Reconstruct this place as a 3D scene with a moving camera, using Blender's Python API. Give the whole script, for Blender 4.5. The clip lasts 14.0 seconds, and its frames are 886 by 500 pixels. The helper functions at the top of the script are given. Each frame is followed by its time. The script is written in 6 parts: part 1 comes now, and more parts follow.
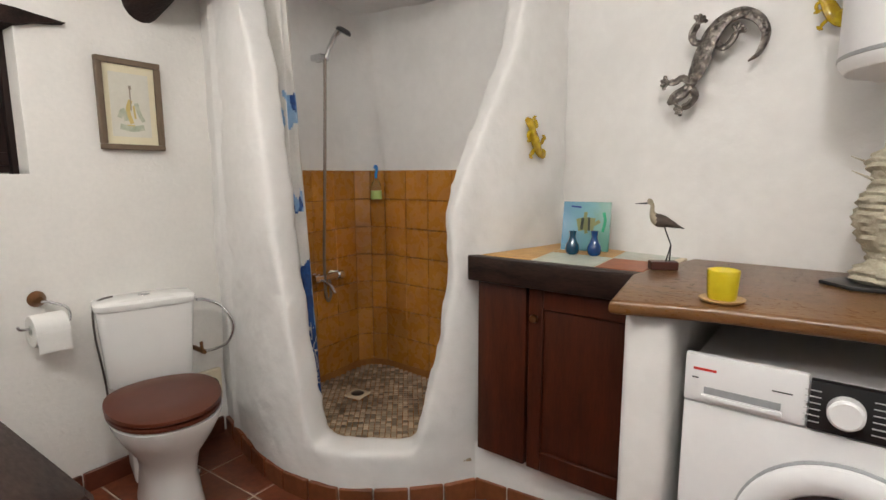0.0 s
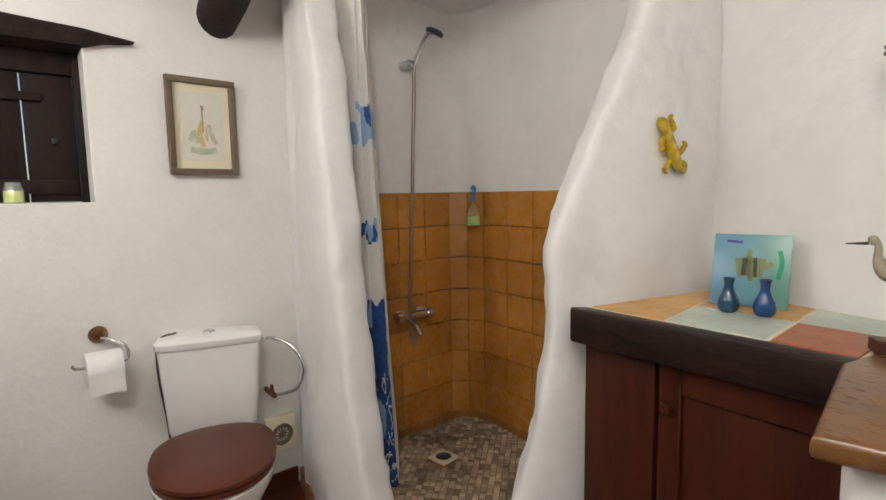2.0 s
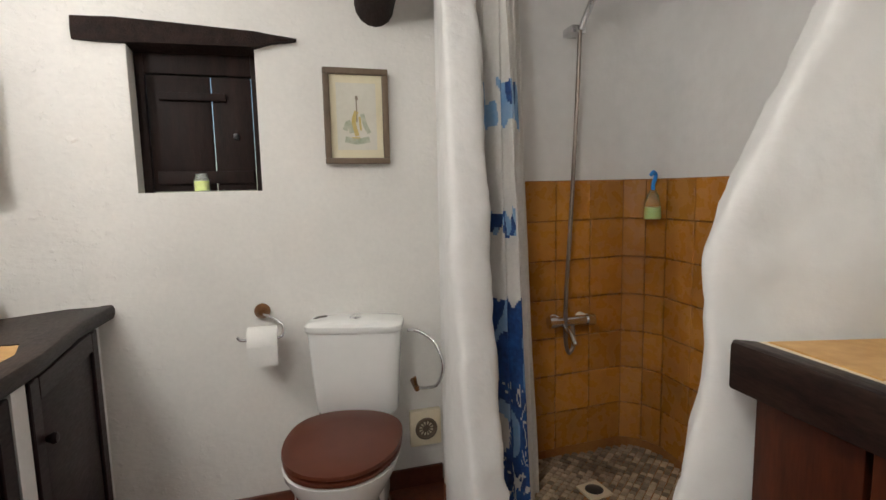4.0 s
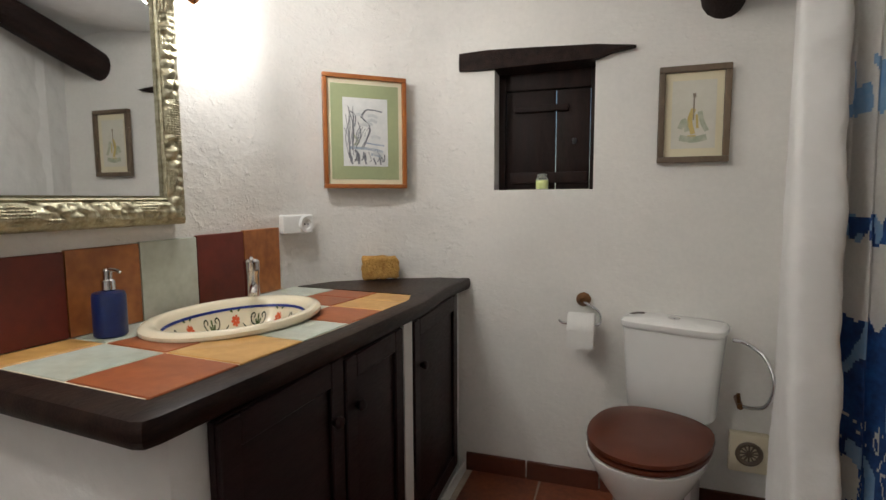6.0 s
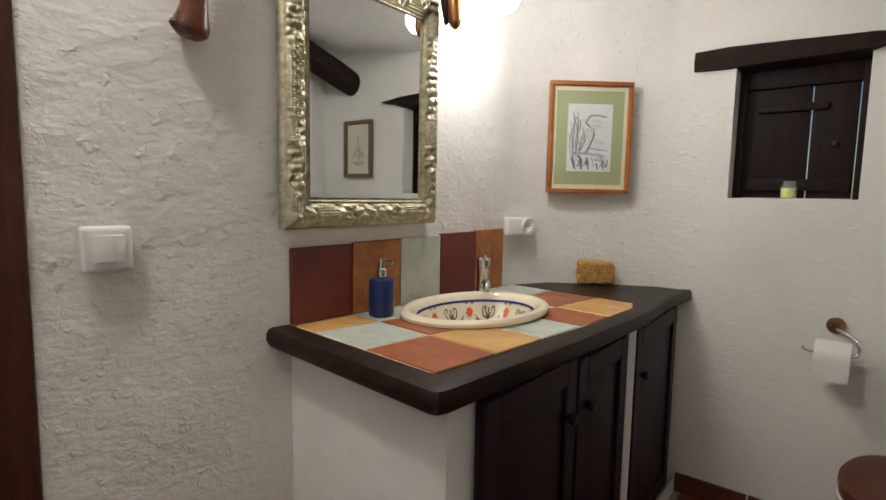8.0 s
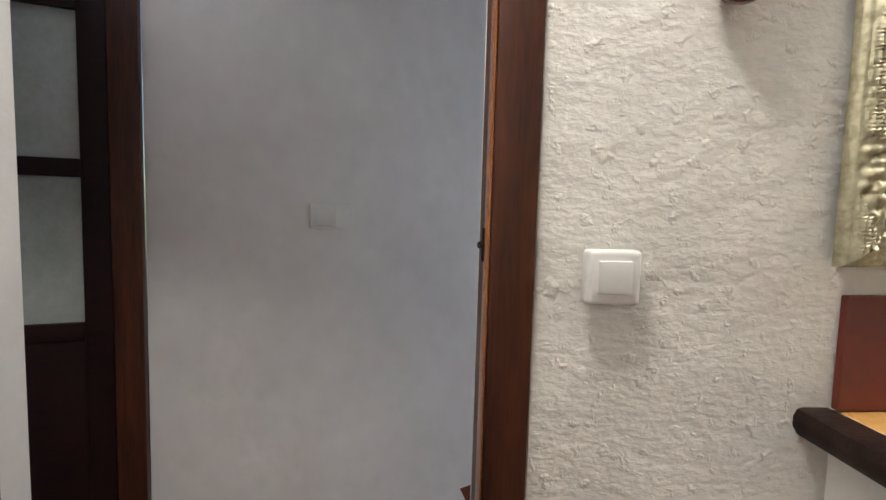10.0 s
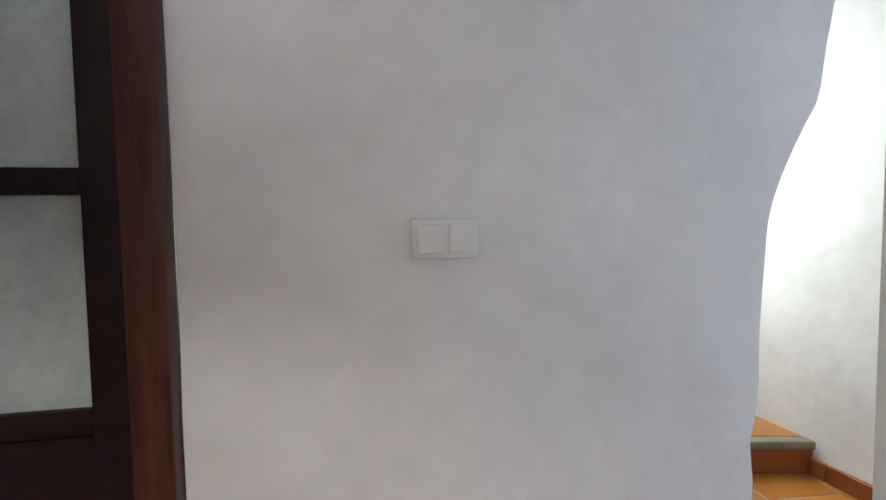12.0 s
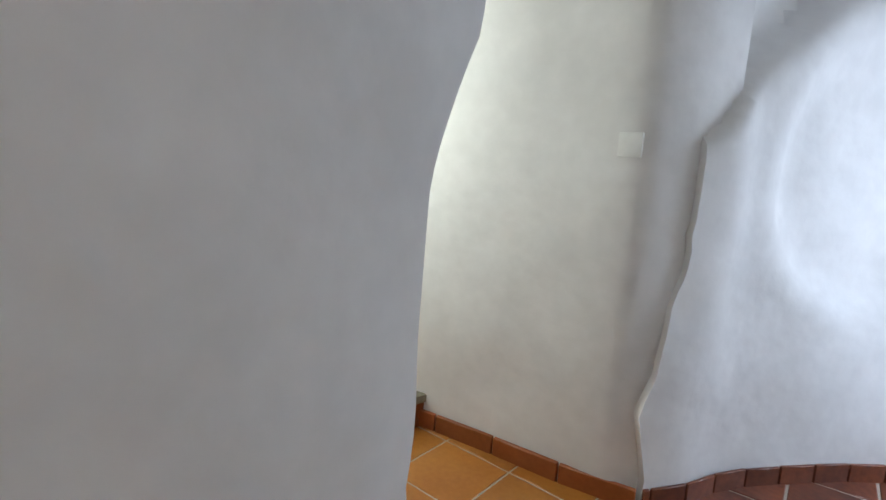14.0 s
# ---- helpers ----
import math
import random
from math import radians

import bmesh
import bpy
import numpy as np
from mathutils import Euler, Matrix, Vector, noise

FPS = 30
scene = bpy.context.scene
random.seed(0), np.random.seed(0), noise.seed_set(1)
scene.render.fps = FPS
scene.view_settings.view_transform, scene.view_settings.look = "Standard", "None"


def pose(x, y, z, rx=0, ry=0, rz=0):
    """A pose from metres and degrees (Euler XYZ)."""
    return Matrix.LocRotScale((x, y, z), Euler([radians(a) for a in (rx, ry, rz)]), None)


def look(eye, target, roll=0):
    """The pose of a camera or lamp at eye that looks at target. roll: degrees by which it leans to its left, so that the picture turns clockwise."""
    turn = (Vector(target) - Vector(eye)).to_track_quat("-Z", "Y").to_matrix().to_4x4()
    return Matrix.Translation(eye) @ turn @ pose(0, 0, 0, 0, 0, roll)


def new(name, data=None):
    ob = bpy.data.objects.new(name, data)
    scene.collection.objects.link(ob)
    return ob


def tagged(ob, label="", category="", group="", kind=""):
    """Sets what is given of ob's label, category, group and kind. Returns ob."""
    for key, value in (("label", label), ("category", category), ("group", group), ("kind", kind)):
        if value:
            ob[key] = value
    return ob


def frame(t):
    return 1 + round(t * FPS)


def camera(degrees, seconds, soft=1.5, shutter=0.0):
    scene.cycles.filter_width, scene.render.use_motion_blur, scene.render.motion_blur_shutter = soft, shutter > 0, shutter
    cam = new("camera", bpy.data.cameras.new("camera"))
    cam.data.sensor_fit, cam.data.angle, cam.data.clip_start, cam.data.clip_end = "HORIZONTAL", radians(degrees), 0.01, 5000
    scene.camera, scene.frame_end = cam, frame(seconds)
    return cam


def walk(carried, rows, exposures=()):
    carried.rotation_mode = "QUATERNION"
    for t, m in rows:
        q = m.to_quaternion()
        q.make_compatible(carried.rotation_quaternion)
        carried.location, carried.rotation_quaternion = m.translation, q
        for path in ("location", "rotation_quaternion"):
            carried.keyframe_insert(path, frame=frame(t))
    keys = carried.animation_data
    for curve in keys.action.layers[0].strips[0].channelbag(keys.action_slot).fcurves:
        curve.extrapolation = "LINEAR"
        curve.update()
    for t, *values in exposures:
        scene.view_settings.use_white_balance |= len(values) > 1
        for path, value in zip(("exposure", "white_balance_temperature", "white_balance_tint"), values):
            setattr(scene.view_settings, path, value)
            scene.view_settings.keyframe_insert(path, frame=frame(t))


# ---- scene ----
cam = camera(81.1, 14.0)
PATH = [
    (0, (0.186, 0.053, 1.224), (1.742, 1.274, 0.933), -0.2),
    (0.5, (0.276, 0.131, 1.228), (1.783, 1.423, 0.978), -0.4),
    (1, (0.343, 0.188, 1.240), (1.806, 1.531, 1.000), -0.8),
    (1.5, (0.461, 0.214, 1.243), (1.816, 1.667, 1.014), -0.8),
    (2.2, (0.641, 0.268, 1.231), (1.790, 1.891, 1.021), -1.1),
    (4.3, (0.979, 0.326, 1.219), (1.253, 2.292, 0.979), -1.1),
    (5, (1.068, 0.290, 1.210), (0.847, 2.262, 0.958), -0.7),
    (5.5, (1.050, 0.238, 1.198), (0.506, 2.149, 0.970), -0.5),
    (6, (0.986, 0.189, 1.193), (0.209, 2.021, 0.997), -0.3),
    (6.5, (0.986, 0.139, 1.214), (0.022, 1.882, 1.026), 0.0),
    (7, (0.969, 0.102, 1.220), (-0.101, 1.781, 1.040), 0.3),
    (7.5, (0.956, 0.076, 1.215), (-0.227, 1.677, 1.024), 0.7),
    (8, (0.904, 0.055, 1.212), (-0.451, 1.512, 1.007), 1.1),
    (8.5, (0.859, 0.067, 1.215), (-0.771, 1.202, 0.980), 1.9),
    (9, (0.812, 0.080, 1.207), (-1.039, 0.800, 0.970), 2.6),
    (9.2, (0.783, 0.066, 1.208), (-1.115, 0.651, 0.968), 2.8),
    (11.3, (0.200, -0.135, 1.186), (-1.787, -0.388, 1.168), -0.7),
    (11.5, (0.160, -0.180, 1.168), (-1.820, -0.375, 1.166), -0.2),
    (12, (-0.052, -0.088, 1.202), (-2.026, -0.378, 1.080), -0.8),
    (12.5, (-0.178, -0.049, 1.270), (-2.129, -0.260, 0.952), 0.6),
    (13, (-0.348, -0.033, 1.289), (-2.304, 0.077, 0.885), 1.5),
    (13.5, (-0.514, 0.001, 1.284), (-2.380, 0.609, 0.899), 2.3),
    (14, (-0.671, 0.040, 1.246), (-2.316, 1.127, 0.897), 2.8),
]
walk(cam, [(t, look(eye, target, roll)) for t, eye, target, roll in PATH],
     [(0, 0.34, 6250, 9.5), (1.5, 0.36, 6250, 9), (2.2, 0.31, 6250, 8.5), (4.3, 0.06, 6200, 8), (5, -0.12, 6200, 8), (5.5, -0.30, 6220, 8), (6, -0.40, 6250, 8), (7.5, -0.49, 6300, 8), (8.5, -0.26, 6420, 7.2), (9.2, -0.20, 6500, 7),
      (11.3, 1.12, 6250, 8), (12, 0.97, 6350, 8), (12.5, 0.82, 6450, 7.5), (13.2, 0.80, 6600, 6.5), (13.6, 0.70, 6600, 6), (14, 0.50, 6620, 6)])

# ---- light ----
world = bpy.data.worlds.new("world")
scene.world = world
world.use_nodes = True
sky = world.node_tree.nodes.new("ShaderNodeTexSky")
sky.sky_type, sky.sun_disc, sky.sun_elevation, sky.sun_rotation = "NISHITA", False, radians(35), radians(120)
world.node_tree.nodes["Background"].inputs[1].default_value = 0.1
world.node_tree.links.new(sky.outputs[0], world.node_tree.nodes["Background"].inputs[0])


def lamp(name, kind, m, energy, color, size=0.1, size_y=None):
    data = bpy.data.lights.new(name, kind)
    data.energy, data.color = energy, color
    if kind == "AREA":
        data.size = size
        if size_y:
            data.shape, data.size_y = "RECTANGLE", size_y
    elif kind == "POINT":
        data.shadow_soft_size = size
    elif kind == "SUN":
        data.angle = size
    ob = new(name, data)
    ob.matrix_world = m
    return ob


lamp("sun", "SUN", look((3, -4, 6), (0, 0, 0)), 3.0, (1, 0.95, 0.88), radians(0.5))
lamp("mirror_bulb_light", "POINT", pose(-0.060, 1.345, 1.800), 13.0, (1.0, 0.955, 0.915), 0.045)
lamp("ceiling_bulb_light", "POINT", pose(0.17, -0.08, 2.36), 33.5, (1.0, 0.94, 0.87), 0.10)
lamp("passage_daylight", "AREA", look((-0.24, 2.9, 1.05), (-1.8, 2.0, 0.85)), 29.0, (0.64, 0.76, 1.0), 0.9, 1.5)
lamp("stair_daylight", "AREA", look((-3.0, 0.45, 1.45), (-2.25, 1.5, 0.70)), 21.0, (0.93, 1.0, 0.95), 0.8, 1.1)
# Added fill with no known source; it lifts the hall by the switch wall.
lamp("hall_daylight", "AREA", look((-0.72, -0.62, 2.05), (-1.0, 0.1, 0.5)), 0.7, (0.95, 0.93, 1.0), 0.4, 0.4)

# ---- materials ----
MATS = {}


def ramp(nt, fac, stops):
    r = nt.nodes.new("ShaderNodeValToRGB")
    while len(r.color_ramp.elements) < len(stops):
        r.color_ramp.elements.new(0.5)
    for e, (p, c) in zip(r.color_ramp.elements, stops):
        e.position, e.color = p, (*c, 1)
    nt.links.new(fac, r.inputs[0])
    return r.outputs[0]


def mat(name, a, b=None, rough=0.5, metal=0.0, scale=6.0, fine=60.0, bump=0.2, dist=0.004, rand=0.0, stretch=(1, 1, 1), wear=None,
        island=False, coat=0.0, trans=0.0, mid=None, coarse=0.0, alpha=None, spec=0.5, detail=6):
    """A surface: two colours mixed by large and small noise, with bump. rand: how far the brightness varies from object to object."""
    if name in MATS:
        return MATS[name]
    m = bpy.data.materials.new(name)
    m.use_nodes = True
    nt = m.node_tree
    n, l = nt.nodes, nt.links
    p = n["Principled BSDF"]
    tc = n.new("ShaderNodeNewGeometry") if not rand and not island else None
    mp = n.new("ShaderNodeMapping")
    mp.inputs["Scale"].default_value = stretch
    oc = n.new("ShaderNodeTexCoord")
    geo = n.new("ShaderNodeNewGeometry")
    l.new(geo.outputs["Position"], mp.inputs[0])
    big, small = n.new("ShaderNodeTexNoise"), n.new("ShaderNodeTexNoise")
    for t, s in ((big, scale), (small, fine)):
        t.inputs["Scale"].default_value, t.inputs["Detail"].default_value = s, detail
        l.new(mp.outputs[0], t.inputs[0])
    mix = n.new("ShaderNodeMath")
    mix.operation = "MULTIPLY_ADD"
    l.new(small.outputs[0], mix.inputs[0])
    mix.inputs[1].default_value = 0.35
    mul = n.new("ShaderNodeMath")
    mul.operation = "MULTIPLY"
    mul.inputs[1].default_value = 0.65
    l.new(big.outputs[0], mul.inputs[0])
    l.new(mul.outputs[0], mix.inputs[2])
    b = b or tuple(v * 0.8 for v in a)
    stops = [(0.35, a), (0.65, b)] if mid is None else [(0.35, a), (0.5, mid), (0.65, b)]
    col = ramp(nt, mix.outputs[0], stops)
    if rand or island:
        hsv = n.new("ShaderNodeHueSaturation")
        rnd = geo.outputs["Random Per Island"] if island else n.new("ShaderNodeObjectInfo").outputs["Random"]
        mr = n.new("ShaderNodeMapRange")
        mr.inputs[3].default_value, mr.inputs[4].default_value = 1 - (rand or 0.3), 1 + (rand or 0.3)
        l.new(rnd, mr.inputs[0])
        l.new(mr.outputs[0], hsv.inputs["Value"])
        l.new(col, hsv.inputs["Color"])
        col = hsv.outputs[0]
    l.new(col, p.inputs["Base Color"])
    rr = n.new("ShaderNodeMapRange")
    rr.inputs[3].default_value, rr.inputs[4].default_value = max(rough - (0.12 if bump else 0.02), 0.03), min(rough + (0.12 if bump else 0.02), 1)
    l.new(small.outputs[0], rr.inputs[0])
    l.new(rr.outputs[0], p.inputs["Roughness"])
    p.inputs["Metallic"].default_value = metal
    p.inputs["Specular IOR Level"].default_value = spec
    p.inputs["Coat Weight"].default_value = coat
    p.inputs["Transmission Weight"].default_value = trans
    if alpha is not None:
        p.inputs["Alpha"].default_value = alpha
    if bump:
        bp = n.new("ShaderNodeBump")
        bp.inputs["Strength"].default_value, bp.inputs["Distance"].default_value = bump, dist
        l.new(small.outputs[0], bp.inputs["Height"])
        if coarse:
            bc = n.new("ShaderNodeBump")
            bc.inputs["Strength"].default_value, bc.inputs["Distance"].default_value = coarse, 0.02
            l.new(big.outputs[0], bc.inputs["Height"])
            l.new(bc.outputs[0], bp.inputs["Normal"])
        l.new(bp.outputs[0], p.inputs["Normal"])
    MATS[name] = m
    return m


def emit(name, color, strength):
    m = bpy.data.materials.new(name)
    m.use_nodes = True
    p = m.node_tree.nodes["Principled BSDF"]
    p.inputs["Emission Color"].default_value, p.inputs["Emission Strength"].default_value = (*color, 1), strength
    return m


PLASTER = mat("white_plaster", (0.80, 0.79, 0.77), (0.73, 0.72, 0.70), 0.75, scale=2.6, fine=22, bump=0.5, dist=0.007, coarse=0.7, detail=4)


def trowelled(name, a, b, rough_x0, rough_x1):
    """Hand-trowelled plaster: strokes, grains and scattered lumps west of rough_x0, calmer east of rough_x1."""
    m = mat(name, a, b, 0.8, scale=3, fine=60, bump=0.3, dist=0.003, detail=3)
    nt = m.node_tree
    n, l = nt.nodes, nt.links
    geo = n.new("ShaderNodeNewGeometry")

    def layer(kind, scale, stretch, lo, hi):
        mp = n.new("ShaderNodeMapping")
        mp.inputs["Scale"].default_value = stretch
        t = n.new(kind)
        t.inputs["Scale"].default_value = scale
        l.new(geo.outputs["Position"], mp.inputs[0])
        l.new(mp.outputs[0], t.inputs[0])
        if kind == "ShaderNodeTexNoise":
            t.inputs["Detail"].default_value = 3
            t.inputs["Distortion"].default_value = 0.2
        r = n.new("ShaderNodeMapRange")
        r.inputs[1].default_value, r.inputs[2].default_value = lo, hi
        l.new(t.outputs[0], r.inputs[0])
        return r.outputs[0]

    where = n.new("ShaderNodeSeparateXYZ")
    l.new(geo.outputs["Position"], where.inputs[0])
    calm = n.new("ShaderNodeMapRange")
    calm.inputs[1].default_value, calm.inputs[2].default_value = rough_x0, rough_x1
    calm.inputs[3].default_value, calm.inputs[4].default_value = 1.0, 0.40
    l.new(where.outputs[0], calm.inputs[0])
    normal = None
    for out, strength, dist in ((layer("ShaderNodeTexNoise", 9, (1, 1, 1.3), 0.3, 0.7), 0.22, 0.016), (layer("ShaderNodeTexNoise", 42, (0.8, 0.8, 1.7), 0.38, 0.70), 0.17, 0.006),
                                (layer("ShaderNodeTexNoise", 34, (1, 1, 1), 0.60, 0.80), 0.38, 0.009), (layer("ShaderNodeTexNoise", 95, (1, 1, 1.6), 0.3, 0.7), 0.16, 0.003)):
        bp = n.new("ShaderNodeBump")
        sc = n.new("ShaderNodeMath")
        sc.operation = "MULTIPLY"
        sc.inputs[1].default_value = strength
        l.new(calm.outputs[0], sc.inputs[0])
        l.new(sc.outputs[0], bp.inputs["Strength"])
        bp.inputs["Distance"].default_value = dist
        l.new(out, bp.inputs["Height"])
        if normal:
            l.new(normal, bp.inputs["Normal"])
        normal = bp.outputs[0]
    l.new(normal, n["Principled BSDF"].inputs["Normal"])
    return m


TROWELLED = trowelled("trowelled_white_plaster", (0.80, 0.78, 0.74), (0.73, 0.715, 0.68), 0.0, 0.55)
SMOOTH_PLASTER = mat("hall_plaster", (0.78, 0.77, 0.76), (0.69, 0.68, 0.67), 0.8, scale=3, fine=14, bump=0.35, dist=0.005, coarse=0.8, detail=3)
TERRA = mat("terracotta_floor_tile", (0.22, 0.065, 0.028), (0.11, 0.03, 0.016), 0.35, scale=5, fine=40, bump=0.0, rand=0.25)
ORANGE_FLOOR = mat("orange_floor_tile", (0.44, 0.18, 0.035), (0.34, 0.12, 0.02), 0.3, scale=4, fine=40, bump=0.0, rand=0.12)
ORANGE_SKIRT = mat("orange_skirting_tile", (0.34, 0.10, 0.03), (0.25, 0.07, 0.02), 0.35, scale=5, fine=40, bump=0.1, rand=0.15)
BROWN_SKIRT = mat("brown_skirting_tile", (0.25, 0.080, 0.028), (0.16, 0.048, 0.017), 0.35, scale=5, fine=40, bump=0.1, rand=0.2)
DARK_SKIRT = mat("dark_red_skirting_tile", (0.13, 0.036, 0.018), (0.08, 0.022, 0.012), 0.35, scale=5, fine=40, bump=0.1, rand=0.2)
GROUT = mat("grout", (0.50, 0.42, 0.34), (0.36, 0.30, 0.24), 0.9)
SHOWER_TILE = mat("ochre_glazed_tile", (0.53, 0.245, 0.044), (0.38, 0.150, 0.024), 0.28, scale=5, fine=25, bump=0.15, dist=0.002, rand=0.12, coat=0.3, detail=3)
SHOWER_GROUT = mat("dark_ochre_grout", (0.36, 0.155, 0.035), (0.24, 0.095, 0.022), 0.7)
MOSAIC = mat("pebble_mosaic", (0.50, 0.41, 0.29), (0.18, 0.13, 0.09), 0.5, scale=3, fine=20, bump=0.2, rand=0.55, island=True)
DARK_WOOD = mat("dark_walnut_wood", (0.020, 0.006, 0.006), (0.010, 0.003, 0.0035), 0.5, scale=4, fine=30, bump=0.15, dist=0.001, stretch=(6, 1, 6), spec=0.25)
SHUTTER_WOOD = mat("dark_shutter_wood", (0.022, 0.010, 0.008), (0.009, 0.005, 0.004), 0.6, scale=4, fine=30, bump=0.3, dist=0.002, stretch=(8, 8, 1), spec=0.2)
CAB_WOOD = mat("red_brown_cabinet_wood", (0.075, 0.017, 0.006), (0.032, 0.008, 0.003), 0.4, scale=3, fine=25, bump=0.1, dist=0.001, stretch=(8, 8, 1), spec=0.3)
EDGE_WOOD = mat("worn_dark_edge_wood", (0.036, 0.020, 0.014), (0.009, 0.005, 0.005), 0.40, scale=5, fine=45, bump=0.3, dist=0.0015, stretch=(5, 1, 5), spec=0.14)
BOARD_WOOD = mat("varnished_brown_board", (0.19, 0.090, 0.028), (0.12, 0.052, 0.016), 0.3, scale=4, fine=45, bump=0.08, dist=0.001, stretch=(6, 1, 6))
HONEY_WOOD = mat("honey_wood", (0.42, 0.15, 0.035), (0.26, 0.08, 0.02), 0.35, scale=6, fine=60, bump=0.15, dist=0.001)
GREY_WOOD = mat("grey_brown_frame_wood", (0.17, 0.12, 0.075), (0.10, 0.07, 0.045), 0.5, scale=6, fine=80, bump=0.3, dist=0.001, stretch=(1, 1, 0.3))
DOOR_WOOD = mat("door_wood", (0.085, 0.025, 0.011), (0.025, 0.008, 0.005), 0.45, scale=3, fine=20, bump=0.2, dist=0.002, stretch=(8, 8, 0.8), spec=0.3)
SEAT_WOOD = mat("mahogany_seat", (0.115, 0.032, 0.016), (0.090, 0.024, 0.012), 0.30, scale=3, fine=12, bump=0.0, spec=0.25)
CERAMIC = mat("white_ceramic", (0.82, 0.82, 0.80), (0.78, 0.78, 0.76), 0.15, scale=2, fine=20, bump=0.0)
CREAM = mat("cream_ceramic", (0.80, 0.72, 0.55), (0.74, 0.66, 0.48), 0.18, scale=4, fine=30, bump=0.0)
CHROME = mat("chrome", (0.75, 0.75, 0.76), (0.6, 0.6, 0.62), 0.15, 1.0, bump=0.0)
BRONZE = mat("aged_bronze", (0.28, 0.14, 0.06), (0.16, 0.08, 0.04), 0.35, 1.0, bump=0.2)
WHITE_PLASTIC = mat("white_plastic", (0.78, 0.78, 0.76), (0.72, 0.72, 0.70), 0.35, bump=0.0)
ENAMEL = mat("white_enamel", (0.80, 0.80, 0.80), (0.76, 0.76, 0.77), 0.3, scale=2, bump=0.0)
BLACK = mat("black_plastic", (0.02, 0.02, 0.02), (0.012, 0.012, 0.014), 0.3, bump=0.0)
GREY_PLASTIC = mat("grey_plastic", (0.35, 0.36, 0.37), (0.28, 0.29, 0.3), 0.35, bump=0.0)
BEAM_WOOD = mat("dark_beam_wood", (0.028, 0.014, 0.011), (0.010, 0.006, 0.005), 0.7, scale=5, fine=30, bump=0.6, dist=0.006, stretch=(6, 1, 6), spec=0.2)
RED_TILE = mat("dark_red_tile", (0.15, 0.020, 0.010), (0.085, 0.012, 0.007), 0.42, scale=6, fine=40, bump=0.0, dist=0.0012, detail=3)
ORANGE_TILE = mat("mottled_orange_tile", (0.44, 0.16, 0.04), (0.25, 0.08, 0.022), 0.42, scale=10, fine=40, bump=0.0, dist=0.0012, detail=3)
CELADON_TILE = mat("pale_green_tile", (0.56, 0.60, 0.53), (0.40, 0.43, 0.36), 0.4, scale=8, fine=40, bump=0.0, dist=0.0012, detail=3)
YELLOW_TILE = mat("sand_yellow_tile", (0.62, 0.37, 0.12), (0.48, 0.25, 0.07), 0.4, scale=10, fine=40, bump=0.0, dist=0.0012, detail=3)
BRICK_TILE = mat("brick_red_tile", (0.38, 0.105, 0.026), (0.25, 0.058, 0.015), 0.4, scale=9, fine=40, bump=0.0, dist=0.0012, detail=3)
LINEN = mat("white_curtain", (0.74, 0.72, 0.68), (0.62, 0.60, 0.56), 0.7, scale=5, fine=90, bump=0.15)
BLUE_CLOTH = mat("blue_curtain_print", (0.02, 0.10, 0.34), (0.01, 0.03, 0.13), 0.6, scale=14, fine=60, bump=0.1)
PALE_BLUE_CLOTH = mat("pale_blue_curtain_print", (0.16, 0.34, 0.60), (0.30, 0.44, 0.62), 0.6, scale=14, fine=60, bump=0.1)
PAPER = mat("white_paper", (0.80, 0.79, 0.76), (0.74, 0.73, 0.70), 0.9, fine=90, bump=0.15, dist=0.001)
PEWTER = mat("pewter", (0.34, 0.31, 0.28), (0.10, 0.085, 0.078), 0.42, 1.0, scale=45, fine=70, bump=0.9, dist=0.005, coarse=0.6, detail=2)
GILT = mat("silver_gilt", (0.60, 0.57, 0.42), (0.30, 0.27, 0.18), 0.50, 1.0, scale=40, fine=120, bump=0.4, dist=0.002)
COPPER = mat("copper", (0.62, 0.30, 0.13), (0.45, 0.20, 0.08), 0.25, 1.0, bump=0.0)
GOLD = mat("yellow_glass_gold", (0.62, 0.46, 0.02), (0.30, 0.16, 0.01), 0.2, 0.0, scale=40, bump=0.2)
STONE = mat("ochre_sponge_stone", (0.62, 0.37, 0.10), (0.38, 0.19, 0.045), 0.9, scale=40, fine=120, bump=1.0, dist=0.01)
ROPE = mat("cream_rope", (0.50, 0.46, 0.36), (0.34, 0.30, 0.22), 0.9, scale=30, fine=140, bump=0.8, dist=0.004)
BLUE_GLAZE = mat("dark_blue_glaze", (0.006, 0.024, 0.13), (0.005, 0.016, 0.09), 0.3, bump=0.0, coat=0.2)
WORKTOP_GROUT = mat("pale_worktop_grout", (0.76, 0.66, 0.50), (0.62, 0.52, 0.38), 0.9)
TEAL_GLASS = mat("teal_glass", (0.006, 0.07, 0.13), (0.005, 0.035, 0.08), 0.08, bump=0.0, coat=0.6)
STEP_STONE = mat("step_nosing_stone", (0.32, 0.29, 0.22), (0.20, 0.18, 0.13), 0.7)
LED_MARK = mat("ink", (0.03, 0.03, 0.03), (0.05, 0.05, 0.05), 0.6, bump=0.0)


# ---- helpers of this scene ----
def obj(name, bm, material, parent=None, label="", smooth=True, mats=()):
    me = bpy.data.meshes.new(name)
    bm.to_mesh(me)
    bm.free()
    if smooth:
        for p in me.polygons:
            p.use_smooth = True
        me.set_sharp_from_angle(angle=radians(38))
    me.materials.append(material)
    for m in mats:
        me.materials.append(m)
    ob = new(name, me)
    if parent:
        ob.parent = parent
    if label:
        tagged(ob, label)
    return ob


part = obj


